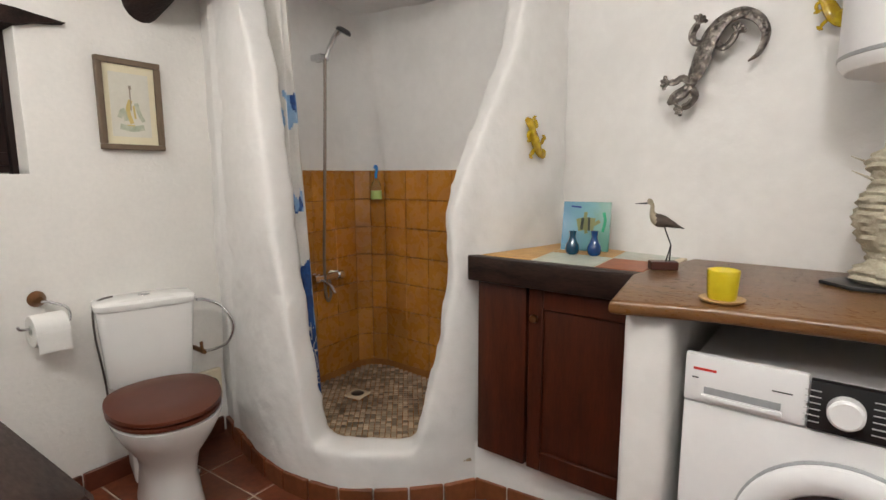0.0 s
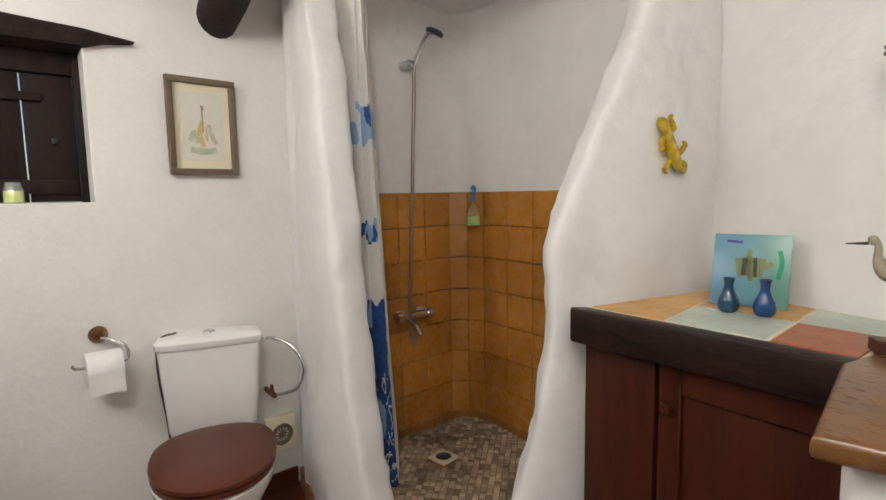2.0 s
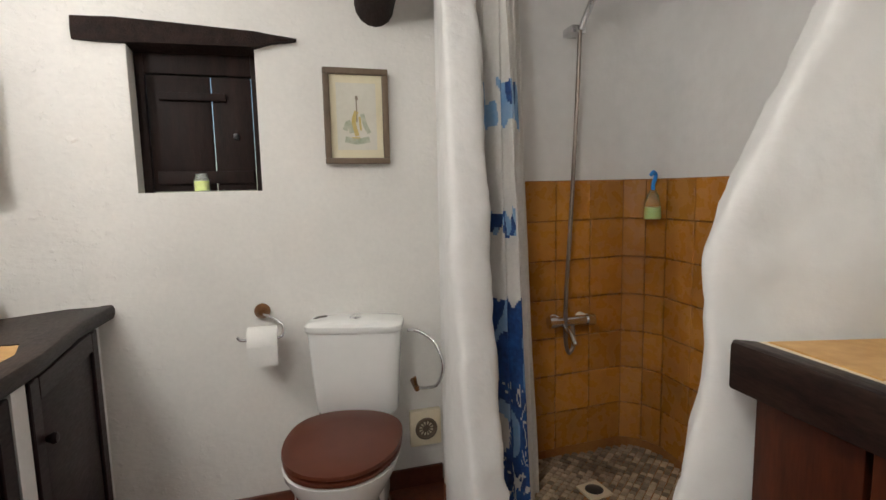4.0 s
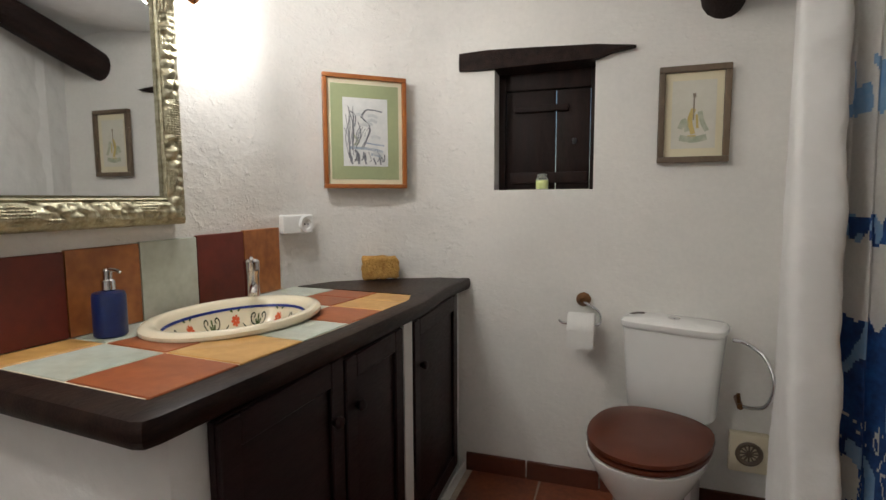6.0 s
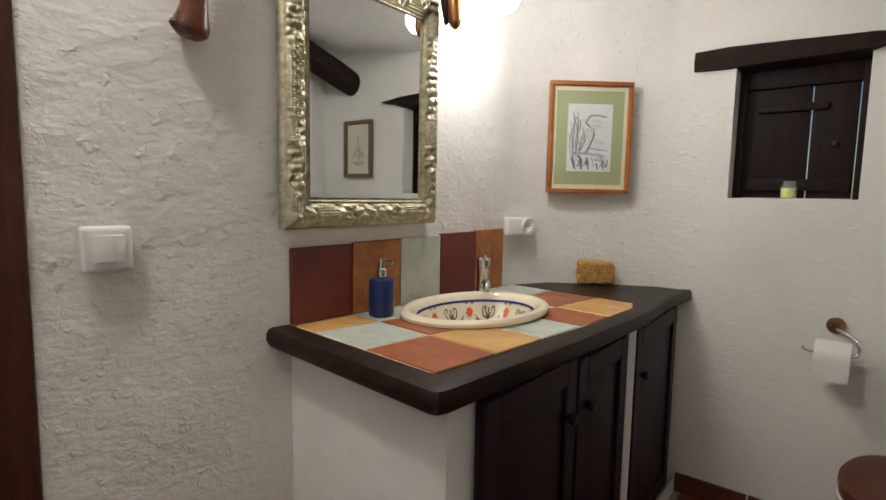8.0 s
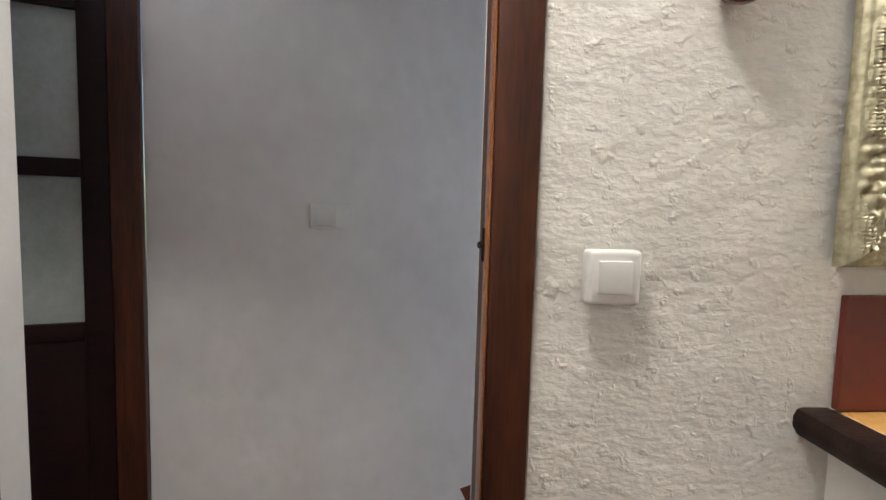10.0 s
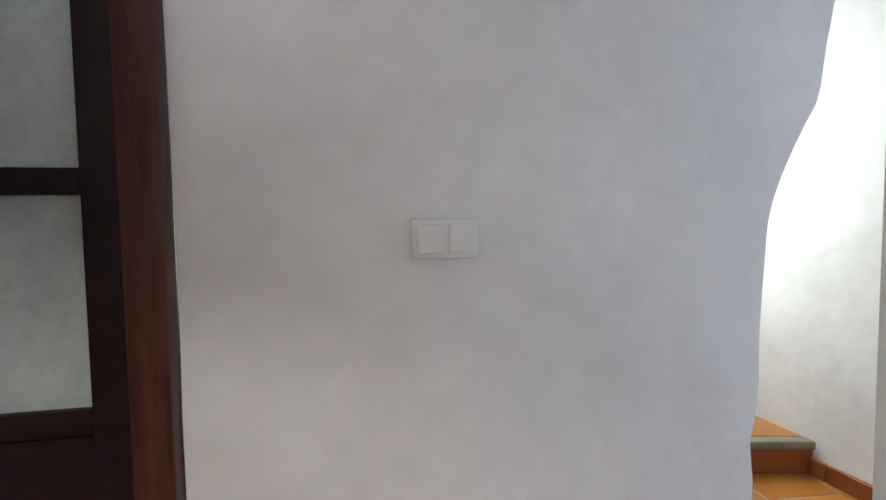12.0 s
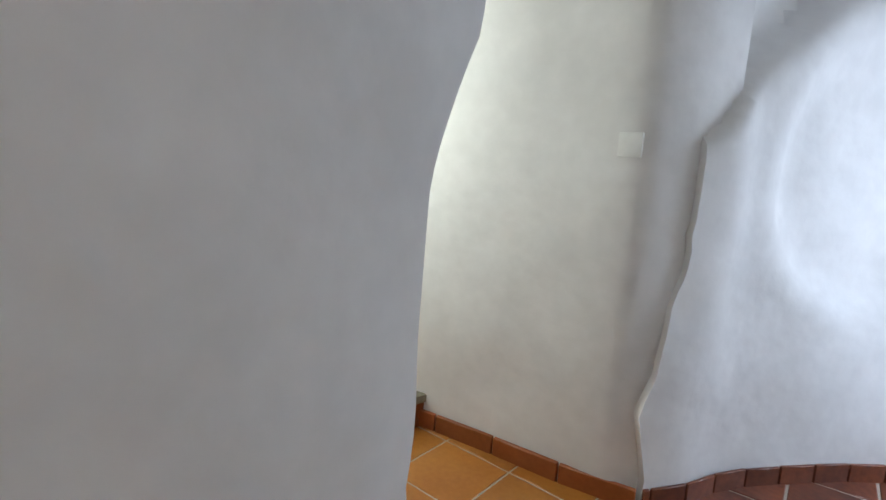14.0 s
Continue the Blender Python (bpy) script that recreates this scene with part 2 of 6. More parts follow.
def thing(name, m, label, category, group=""):
    e = new(name)
    e.empty_display_size = 0.05
    e.matrix_world = m
    return tagged(e, label, category, group)


def place(ob, m, label="", category="", group="", kind=""):
    ob.matrix_world = m
    return tagged(ob, label, category, group, kind)


def box(bm, x0, x1, y0, y1, z0, z1, bevel=0.0, seg=2):
    r = bmesh.ops.create_cube(bm, size=1)
    vs = r["verts"]
    for v in vs:
        v.co = Vector(((x0 + x1) / 2 + v.co.x * (x1 - x0), (y0 + y1) / 2 + v.co.y * (y1 - y0), (z0 + z1) / 2 + v.co.z * (z1 - z0)))
    if bevel:
        es = list({e for v in vs for e in v.link_edges})
        bmesh.ops.bevel(bm, geom=es, offset=bevel, segments=seg, affect="EDGES", profile=0.6)
    return bm


def bx(*a, **k):
    return box(bmesh.new(), *a, **k)


def lathe(prof, n=32, cx=0, cy=0, bm=None, sx=1.0, sy=1.0):
    """Turns a profile of (radius, z) about the z axis."""
    bm = bm or bmesh.new()
    rings = []
    for r, z in prof:
        if r < 1e-5:
            rings.append([bm.verts.new((cx, cy, z))])
        else:
            rings.append([bm.verts.new((cx + r * sx * math.cos(2 * math.pi * k / n), cy + r * sy * math.sin(2 * math.pi * k / n), z)) for k in range(n)])
    for a, b in zip(rings, rings[1:]):
        for k in range(n):
            j = (k + 1) % n
            if len(a) == 1 and len(b) == 1:
                continue
            if len(a) == 1:
                bm.faces.new((a[0], b[j], b[k]))
            elif len(b) == 1:
                bm.faces.new((a[k], a[j], b[0]))
            else:
                bm.faces.new((a[k], a[j], b[j], b[k]))
    bmesh.ops.recalc_face_normals(bm, faces=bm.faces)
    return bm


def tube(points, radii, n=12, bm=None, flat=1.0):
    """A tube with round ends along points. radii: one number or one for each point."""
    bm = bm or bmesh.new()
    pts = [Vector(p) for p in points]
    if not isinstance(radii, (list, tuple)):
        radii = [radii] * len(pts)
    rings, last = [], None
    for k, (p, r) in enumerate(zip(pts, radii)):
        d = (pts[min(k + 1, len(pts) - 1)] - pts[max(k - 1, 0)]).normalized()
        u = (last - d * last.dot(d)) if last else d.orthogonal()
        u.normalize()
        last, w = u, d.cross(u)
        rings.append([bm.verts.new(p + u * r * math.cos(2 * math.pi * j / n) + w * r * flat * math.sin(2 * math.pi * j / n)) for j in range(n)])
    for a, b in zip(rings, rings[1:]):
        for j in range(n):
            bm.faces.new((a[j], a[(j + 1) % n], b[(j + 1) % n], b[j]))
    bm.faces.new(rings[0][::-1])
    bm.faces.new(rings[-1])
    bmesh.ops.recalc_face_normals(bm, faces=bm.faces)
    return bm


def smooth_path(points, steps=8):
    """Points on a smooth curve through the given ones."""
    p = [Vector(q) for q in points]
    p = [p[0] * 2 - p[1], *p, p[-1] * 2 - p[-2]]
    out = []
    for a, b, c, d in zip(p, p[1:], p[2:], p[3:]):
        for k in range(steps):
            t = k / steps
            out.append(0.5 * (2 * b + (c - a) * t + (2 * a - 5 * b + 4 * c - d) * t * t + (3 * b - a - 3 * c + d) * t ** 3))
    out.append(p[-2])
    return out


def prism(poly, z0, z1, bm=None, bevel=0.0, seg=2):
    """A flat slab over a plan of (x, y) points. z0 and z1 may be functions of (x, y)."""
    bm = bm or bmesh.new()
    f0 = z0 if callable(z0) else (lambda x, y: z0)
    f1 = z1 if callable(z1) else (lambda x, y: z1)
    a = [bm.verts.new((x, y, f0(x, y))) for x, y in poly]
    b = [bm.verts.new((x, y, f1(x, y))) for x, y in poly]
    n = len(poly)
    bm.faces.new(a[::-1])
    top = bm.faces.new(b)
    for k in range(n):
        bm.faces.new((a[k], a[(k + 1) % n], b[(k + 1) % n], b[k]))
    bmesh.ops.recalc_face_normals(bm, faces=bm.faces)
    if bevel:
        es = [e for e in bm.edges if all(v in b for v in e.verts) or all(v in a for v in e.verts)]
        bmesh.ops.bevel(bm, geom=es, offset=bevel, segments=seg, affect="EDGES", profile=0.5)
    return bm


def along(points, s):
    """The place and direction s metres along a plan line."""
    left = s
    for (ax, ay), (bx_, by_) in zip(points, points[1:]):
        d = math.hypot(bx_ - ax, by_ - ay)
        if left <= d or (bx_, by_) == points[-1]:
            u = ((bx_ - ax) / d, (by_ - ay) / d)
            return (ax + u[0] * left, ay + u[1] * left), u
        left -= d


def length(points):
    return sum(math.hypot(b[0] - a[0], b[1] - a[1]) for a, b in zip(points, points[1:]))


def rounded_line(points, steps=6):
    return [(p.x, p.y) for p in smooth_path([(x, y, 0) for x, y in points], steps)]


def wall(name, points, z0, z1, thick, material, holes=(), step=0.05, amp=0.008, lean=None, parent=None):
    """A plastered wall with thickness on the right of its plan line, uneven in front, with openings (s0, s1, z0, z1)."""
    total = length(points)
    ss = set(np.linspace(0, total, max(2, int(total / step) + 1)).round(4))
    zs = set(np.linspace(z0, z1, max(2, int((z1 - z0) / step) + 1)).round(4))
    for h in holes:
        ss |= {h[0], h[1]}
        zs |= {h[2], h[3]}
    ss, zs = sorted(ss), sorted(zs)
    bm = bmesh.new()
    front, back = {}, {}
    for i, s in enumerate(ss):
        (x, y), _ = along(points, s)
        _, ua = along(points, max(s - 0.04, 0))
        _, ub = along(points, min(s + 0.04, total))
        u = Vector((ua[0] + ub[0], ua[1] + ub[1])).normalized()
        nx, ny = u.y, -u.x
        for j, z in enumerate(zs):
            d = amp * (noise.noise(Vector((x * 2.2, y * 2.2, z * 2.2))) + 0.45 * noise.noise(Vector((x * 7, y * 7, z * 7 + 9))))
            if lean:
                d += lean(s, z)
            front[i, j] = bm.verts.new((x + nx * d, y + ny * d, z))
            back[i, j] = bm.verts.new((x + nx * thick, y + ny * thick, z))

    def solid(i, j):
        if not (0 <= i < len(ss) - 1 and 0 <= j < len(zs) - 1):
            return False
        s, z = (ss[i] + ss[i + 1]) / 2, (zs[j] + zs[j + 1]) / 2
        return not any(h[0] < s < h[1] and h[2] < z < h[3] for h in holes)

    for i in range(len(ss) - 1):
        for j in range(len(zs) - 1):
            if not solid(i, j):
                continue
            bm.faces.new((front[i, j], front[i + 1, j], front[i + 1, j + 1], front[i, j + 1]))
            bm.faces.new((back[i, j], back[i, j + 1], back[i + 1, j + 1], back[i + 1, j]))
            for di, dj, a, b in ((-1, 0, (i, j), (i, j + 1)), (1, 0, (i + 1, j), (i + 1, j + 1)), (0, -1, (i, j), (i + 1, j)), (0, 1, (i, j + 1), (i + 1, j + 1))):
                if not solid(i + di, j + dj):
                    bm.faces.new((front[a], front[b], back[b], back[a]))
    bmesh.ops.remove_doubles(bm, verts=[v for v in bm.verts if not v.link_faces], dist=0)
    for v in [v for v in bm.verts if not v.link_faces]:
        bm.verts.remove(v)
    bmesh.ops.recalc_face_normals(bm, faces=bm.faces)
    return tagged(obj(name, bm, material, parent), kind="structure")


# ---- plan ----
FLOOR_Z, CEIL_Z = 0.0, 2.03
WEST = [(-0.215, 0.215), (-0.20, 0.45), (-0.195, 0.66), (-0.235, 1.15), (-0.29, 1.66)]
CORNER = [(-0.29, 1.66), (-0.285, 1.80), (-0.235, 1.93), (-0.12, 2.06), (0.0, 2.165), (0.12, 2.235)]
NORTH = [(0.12, 2.235), (0.25, 2.262), (0.7, 2.30), (1.2, 2.335), (1.6, 2.35)]
EAST = [(2.17, 1.06), (2.14, 0.96), (2.06, 0.72), (2.0, 0.44), (1.99, 0.0), (1.98, -0.95)]

# ---- structure ----
OUTLINE = NORTH[::-1] + rounded_line(CORNER[::-1] + [(x - 0.007, y) for x, y in WEST[::-1][1:]], 3)[1:]
win0 = length([(1.6, 2.35), (1.2, 2.335), (0.7, 2.30)])
wall_nw = wall("wall_north_west", OUTLINE, 0, 3.0, 0.20, TROWELLED, holes=[(win0 - 0.03, win0 + 0.365, 1.228, 1.742)], step=0.03, amp=0.007)
soft_edge = wall_nw.modifiers.new("soft_edge", "BEVEL")
soft_edge.width, soft_edge.segments, soft_edge.limit_method, soft_edge.angle_limit = 0.020, 3, "ANGLE", radians(60)
wall("wall_east", EAST[::-1], 0, 3.0, 0.15, PLASTER, amp=0.016)
wall("wall_south", [(-0.25, -0.95), (2.2, -0.95)], 0, 3.0, 0.15, PLASTER)
wall("wall_west_end", [(-0.225, -0.70), (-0.23, -0.95)], 0, 3.0, 0.19, PLASTER)
wall("wall_over_door", [(-0.215, 0.215), (-0.225, -0.70)], 1.93, 3.0, 0.19, PLASTER)


def slab(name, x0, x1, y0, y1, z, up, material, amp=0.02):
    bm = bmesh.new()
    nx, ny = max(2, int((x1 - x0) / 0.08)), max(2, int((y1 - y0) / 0.08))
    low = [[bm.verts.new((x0 + (x1 - x0) * i / nx, y0 + (y1 - y0) * j / ny, z + amp * noise.noise(Vector((i * 0.19, j * 0.19, 3.1))))) for j in range(ny + 1)] for i in range(nx + 1)]
    top = [[bm.verts.new((v.co.x, v.co.y, z + up)) for v in row] for row in low]
    for g, flip in ((low, up > 0), (top, up < 0)):
        for i in range(nx):
            for j in range(ny):
                f = (g[i][j], g[i + 1][j], g[i + 1][j + 1], g[i][j + 1])
                bm.faces.new(f[::-1] if flip else f)
    edge = [(i, 0) for i in range(nx)] + [(nx, j) for j in range(ny)] + [(i, ny) for i in range(nx, 0, -1)] + [(0, j) for j in range(ny, 0, -1)]
    for a, b in zip(edge, edge[1:] + edge[:1]):
        bm.faces.new((low[a[0]][a[1]], low[b[0]][b[1]], top[b[0]][b[1]], top[a[0]][a[1]]))
    bmesh.ops.recalc_face_normals(bm, faces=bm.faces)
    return tagged(obj(name, bm, material), kind="structure")


ceiling = slab("ceiling", -0.42, 2.45, -1.1, 2.6, 2.04, 0.12, PLASTER, 0.05)
for v in ceiling.data.vertices:
    w = min(1, max(0, (v.co.x - 1.40) / 0.35)) * min(1, max(0, (v.co.y - 0.85) / 0.25))
    v.co.z += 0.27 * max(0.0, 2.12 - v.co.y) * (1 - w)
slab("ceiling_hall", -4.3, -0.42, -1.0, 3.6, 2.12, 0.12, SMOOTH_PLASTER, 0.03)
floor = slab("floor", -0.42, 2.45, -0.95, 2.6, -0.0035, -0.1, GROUT, 0.0)
floor_hall = slab("floor_hall", -4.3, -0.42, -1.0, 3.6, -0.0035, -0.1, GROUT, 0.0)

# shower recess
SHOWER = [(2.20, 1.06), (2.20, 1.6), (2.20, 2.02), (2.165, 2.10), (2.09, 2.155), (1.9, 2.135), (1.36, 2.09)]
shower_wall = wall("shower_wall", SHOWER, 0.0, 2.1, 0.10, PLASTER, amp=0.004)
shower_floor = tagged(obj("shower_floor", prism([(1.36, 1.6), (1.6, 1.2), (2.2, 1.05), (2.2, 2.06), (2.1, 2.16), (1.36, 2.1)], 0.0, 0.152), SHOWER_GROUT), kind="structure")

SCREEN = rounded_line([(1.42, 2.40), (1.345, 2.1), (1.30, 1.9), (1.285, 1.75), (1.295, 1.6), (1.345, 1.44), (1.42, 1.33), (1.50, 1.24), (1.60, 1.15), (1.70, 1.09), (1.934, 1.0), (2.22, 0.955)], 4)
EDGE_L = [(0.0, 0.93), (0.215, 0.909), (0.418, 0.868), (0.627, 0.816), (0.836, 0.79), (1.04, 0.753), (1.241, 0.731), (1.439, 0.70), (1.634, 0.67), (1.744, 0.632), (2.1, 0.50), (2.5, 0.4)]
EDGE_R = [(0.0, 1.22), (0.227, 1.227), (0.464, 1.286), (0.633, 1.334), (0.839, 1.363), (1.081, 1.363), (1.238, 1.413), (1.336, 1.455), (1.455, 1.515), (1.595, 1.584), (1.755, 1.627), (2.1, 1.732)]


def between(table, z):
    return float(np.interp(z, [a for a, _ in table], [b for _, b in table]))


def shell(bm, points, a, b, z0, z1, thick, rows=44, cols=22):
    """A closed curved slab along a plan line, between s = a(z) and s = b(z), with a rounded nose at free ends."""
    grid = []
    for j in range(rows + 1):
        z = z0 + (z1 - z0) * j / rows
        row = []
        for i in range(cols + 1):
            s = a(z) + (b(z) - a(z)) * i / cols
            (x, y), u = along(points, s)
            row.append(((x, y), (u[1], -u[0]), z))
        grid.append(row)
    f = [[bm.verts.new((p[0], p[1], z)) for p, _, z in row] for row in grid]
    g = [[bm.verts.new((p[0] - n[0] * thick, p[1] - n[1] * thick, z)) for p, n, z in row] for row in grid]
    for j in range(rows):
        for i in range(cols):
            bm.faces.new((f[j][i], f[j][i + 1], f[j + 1][i + 1], f[j + 1][i]))
            bm.faces.new((g[j][i], g[j + 1][i], g[j + 1][i + 1], g[j][i + 1]))
        bm.faces.new((f[j][0], f[j + 1][0], g[j + 1][0], g[j][0]))
        bm.faces.new((f[j][-1], g[j][-1], g[j + 1][-1], f[j + 1][-1]))
    for i in range(cols):
        bm.faces.new((f[0][i], g[0][i], g[0][i + 1], f[0][i + 1]))
        bm.faces.new((f[-1][i], f[-1][i + 1], g[-1][i + 1], g[-1][i]))
    bmesh.ops.recalc_face_normals(bm, faces=bm.faces)


total = length(SCREEN)
bm = bmesh.new()
shell(bm, SCREEN, lambda z: 0.0, lambda z: between(EDGE_L, z) - 0.05 + 0.012 * noise.noise(Vector((z * 5, 1, 0))), -0.03, 2.3, 0.115)
shell(bm, SCREEN, lambda z: between(EDGE_R, z) + 0.034 + 0.012 * noise.noise(Vector((z * 5, 7, 0))), lambda z: total, -0.03, 2.55, 0.10)
shell(bm, SCREEN, lambda z: 0.60, lambda z: 1.5, -0.03, 0.215, 0.13, rows=8)
screen = tagged(obj("shower_screen_wall", bm, PLASTER), kind="structure")
m = screen.modifiers.new("remesh", "REMESH")
m.mode, m.voxel_size, m.use_smooth_shade = "VOXEL", 0.016, True
m = screen.modifiers.new("smooth", "SMOOTH")
m.factor, m.iterations = 0.6, 5
tex = bpy.data.textures.new("lumps", "CLOUDS")
tex.noise_scale = 0.15
m = screen.modifiers.new("lumps", "DISPLACE")
m.texture, m.strength, m.mid_level, m.texture_coords = tex, 0.024, 0.5, "GLOBAL"

# hall
NOSE = [(0.0, -0.02), (0.3, -0.03), (0.5, -0.042), (0.61, -0.06), (0.70, -0.038), (0.76, -0.031), (0.9, -0.026), (1.0, -0.021), (1.1, -0.012), (1.2, 0.0), (1.3, 0.034), (1.4, 0.085), (1.5, 0.15), (1.6, 0.168), (1.75, 0.19), (2.15, 0.25)]


def slid_wall(name, points, z0, z1, thick, material, slide, amp=0.006):
    ob = wall(name, points, z0, z1, thick, material, amp=amp)
    u = Vector((points[0][0] - points[1][0], points[0][1] - points[1][1])).normalized()
    a = Vector(points[0])
    for v in ob.data.vertices:
        w = 1 - min(1, max(0, (a - Vector((v.co.x, v.co.y))).dot(u) / 0.45))
        d = slide(v.co.z) * w
        v.co.x += u.x * d
        v.co.y += u.y * d
    return ob


slid_wall("wall_hall_switch", [(-1.487, 0.55), (-1.14, -0.244), (-0.976, -0.754)], 0, 2.15, 0.20, SMOOTH_PLASTER, lambda z: between(NOSE, z), amp=0.011)
RIGHT = [(-1.10, 3.0), (-1.368, 2.60), (-1.545, 2.215), (-1.62, 2.0), (-1.645, 1.80), (-1.70, 1.64), (-1.817, 1.56), (-2.121, 1.45), (-2.70, 1.205), (-3.2, 1.01), (-3.9, 0.74)]
wall("wall_hall_bright", rounded_line([(-1.665, 1.90), (-1.70, 1.74), (-1.75, 1.63)] + RIGHT[6:], 4), 0, 2.15, 0.2, SMOOTH_PLASTER, amp=0.006)


def blue_lean(s, z):
    """The lower part stands proud under a lumpy slope, with a shallow round recess north of the edge."""
    y = 3.0 - s * 0.93
    line = 1.448 + 0.83 * (y - 1.715) + 0.03 * noise.noise(Vector((y * 9, 2, 0)))
    k = min(1, max(0, (z - line + 0.02) / 0.10))
    round_ = math.hypot((y - 2.42) / 0.42, (z - 1.25) / 0.55)
    return 0.13 * k * k * (3 - 2 * k) + 0.06 * min(1, max(0, (1 - round_) / 0.25))


wall("wall_hall_blue", rounded_line(RIGHT[:6], 4), 0, 2.15, 0.2, SMOOTH_PLASTER, amp=0.014,
     lean=lambda s, z: blue_lean(s, z))
for v in bpy.data.objects["wall_hall_blue"].data.vertices:
    w = min(1, max(0, (2.0 - v.co.y) / 0.3))
    up = between([(0.0, 0.01), (0.1, 0.02), (0.37, -0.03), (0.5, 0.02), (0.78, 0.05), (0.9, 0.085), (1.45, 0.10), (2.2, 0.14)], v.co.z) + 0.010 * noise.noise(Vector((0, 0, v.co.z * 14)))
    v.co.y += up * w
    v.co.x += up * w * 0.34
wall("wall_hall_north", [(-0.3, 3.35), (-0.8, 3.35), (-1.10, 3.0)], 0, 2.15, 0.2, SMOOTH_PLASTER)
wall("wall_hall_window", [(-0.3, 2.45), (-0.3, 3.35)], 0, 2.15, 0.2, SMOOTH_PLASTER, holes=[(0.1, 0.75, 0.8, 1.8)])
wall("wall_hall_east", [(-0.495, 0.216), (-0.495, 2.6)], 0, 2.15, 0.09, SMOOTH_PLASTER)
wall("wall_hall_back", [(-1.63, 0.36), (-2.6, 0.30), (-4.0, 0.15)], 0, 2.15, 0.2, SMOOTH_PLASTER)
wall("wall_hall_end", [(-3.95, 0.95), (-3.95, 0.1)], 0, 2.15, 0.2, SMOOTH_PLASTER)



def floor_tiles(parent, size, angle, origin, inside, material, gap=0.006, name="floor_tile"):
    bm = bx(-size / 2 + gap / 2, size / 2 - gap / 2, -size / 2 + gap / 2, size / 2 - gap / 2, -0.009, 0.0, 0.003, 1)
    me = None
    c, s = math.cos(angle), math.sin(angle)
    for i in range(-14, 15):
        for j in range(-14, 15):
            x = origin[0] + c * (i + 0.5) * size - s * (j + 0.5) * size
            y = origin[1] + s * (i + 0.5) * size + c * (j + 0.5) * size
            if not inside(x, y):
                continue
            if me is None:
                ob = obj(name, bm, material, parent)
                me = ob.data
            else:
                ob = new(name, me)
                ob.parent = parent
            ob.matrix_basis = pose(x, y, random.uniform(-0.001, 0.001), 0, 0, math.degrees(angle) + random.choice((0, 90, 180, 270)))


def skirting(name, points, material, z=0.0, h=0.078, w=0.24, parent=None, thick=0.010):
    """Skirting tiles along a plan line; the wall is on its right."""
    base = parent or tagged(new(name), kind="structure")
    s, total = 0.0, length(points)
    while s < total - 0.03:
        d = min(w, total - s)
        (ax, ay), _ = along(points, s + 0.002)
        (bx_, by_), _ = along(points, s + d - 0.004)
        ang = math.atan2(by_ - ay, bx_ - ax)
        bm = bx(0, math.hypot(bx_ - ax, by_ - ay), -0.004, thick, -0.004, h + random.uniform(-0.002, 0.002), 0.003, 1)
        ob = obj("skirting_tile", bm, material, base)
        ob.matrix_basis = pose(ax, ay, z, 0, 0, math.degrees(ang))
        s += d
    return base


wall("wall_hall_south", [(-0.90, -1.12), (-0.62, -1.05), (-0.351, -0.98)], 0, 2.15, 0.2, SMOOTH_PLASTER)
wall("wall_hall_south_end", [(-0.35, -1.0), (-0.35, -0.767)], 0, 2.15, 0.15, SMOOTH_PLASTER)
slab("floor_hall_end", -1.2, -0.42, -1.5, -1.0, -0.0035, -0.1, GROUT, 0.0)
slab("ceiling_hall_end", -1.3, -0.3, -1.6, -1.0, 2.12, 0.12, SMOOTH_PLASTER, 0.0)


# ---- openings ----
door_frame = tagged(new("door_1"), kind="structure")
part("jamb", bx(-0.345, -0.208, 0.142, 0.213, 0, 1.93, 0.006), DOOR_WOOD, door_frame)
part("jamb", bx(-0.345, -0.208, -0.765, -0.695, 0, 1.93, 0.006), DOOR_WOOD, door_frame)
part("head", bx(-0.345, -0.208, -0.765, 0.213, 1.86, 1.93, 0.006), DOOR_WOOD, door_frame)
# Thin strip over the jamb: lamplight on its wood, painted as lighter orange.
part("jamb_lining", bx(-0.260, -0.212, 0.1385, 0.1415, 0, 1.859, 0.001), mat("lamplit_door_wood", (0.36, 0.13, 0.03), (0.20, 0.06, 0.015), 0.3, scale=4, fine=25, bump=0.1, dist=0.001, stretch=(8, 8, 0.7)), door_frame, "inner strip of the jamb, lamplight painted in orange-brown")
part("strike_plate", bx(-0.262, -0.246, 0.135, 0.138, 1.118, 1.172, 0.001), BEAM_WOOD, door_frame, "small bronze latch plate")
part("latch_hook", tube([(-0.254, 0.136, 1.145), (-0.245, 0.130, 1.143), (-0.232, 0.129, 1.148)], 0.004, 8), BEAM_WOOD, door_frame, "small bronze latch hook")

tagged(obj("door_reveal", prism([(-0.347, 0.1415), (-0.347, 0.215), (-0.495, 0.215), (-0.494, 0.194), (-0.478, 0.178)], 0, 1.95), SMOOTH_PLASTER), kind="structure")

door2 = tagged(new("door_2"), kind="structure")
door2.matrix_world = pose(-0.975, -0.757, 0, 0, 0, -70)
# own axes: x runs south along the wall, the hall is on -y... the front is turned below
FROST = mat("frosted_glass", (0.50, 0.55, 0.53), (0.34, 0.38, 0.35), 0.3, scale=7, fine=40, bump=0.1, coat=0.3)
part("frame", bx(0.0, 0.075, -0.02, 0.05, 0, 2.05, 0.006), DOOR_WOOD, door2)
part("frame", bx(0.075, 0.385, -0.02, 0.05, 1.98, 2.05, 0.006), DOOR_WOOD, door2)
leaf = part("leaf", bx(0.078, 0.380, -0.004, 0.014, 0.01, 0.80, 0.003), DARK_WOOD, door2)
LX = [0.078, 0.148, 0.322, 0.381]
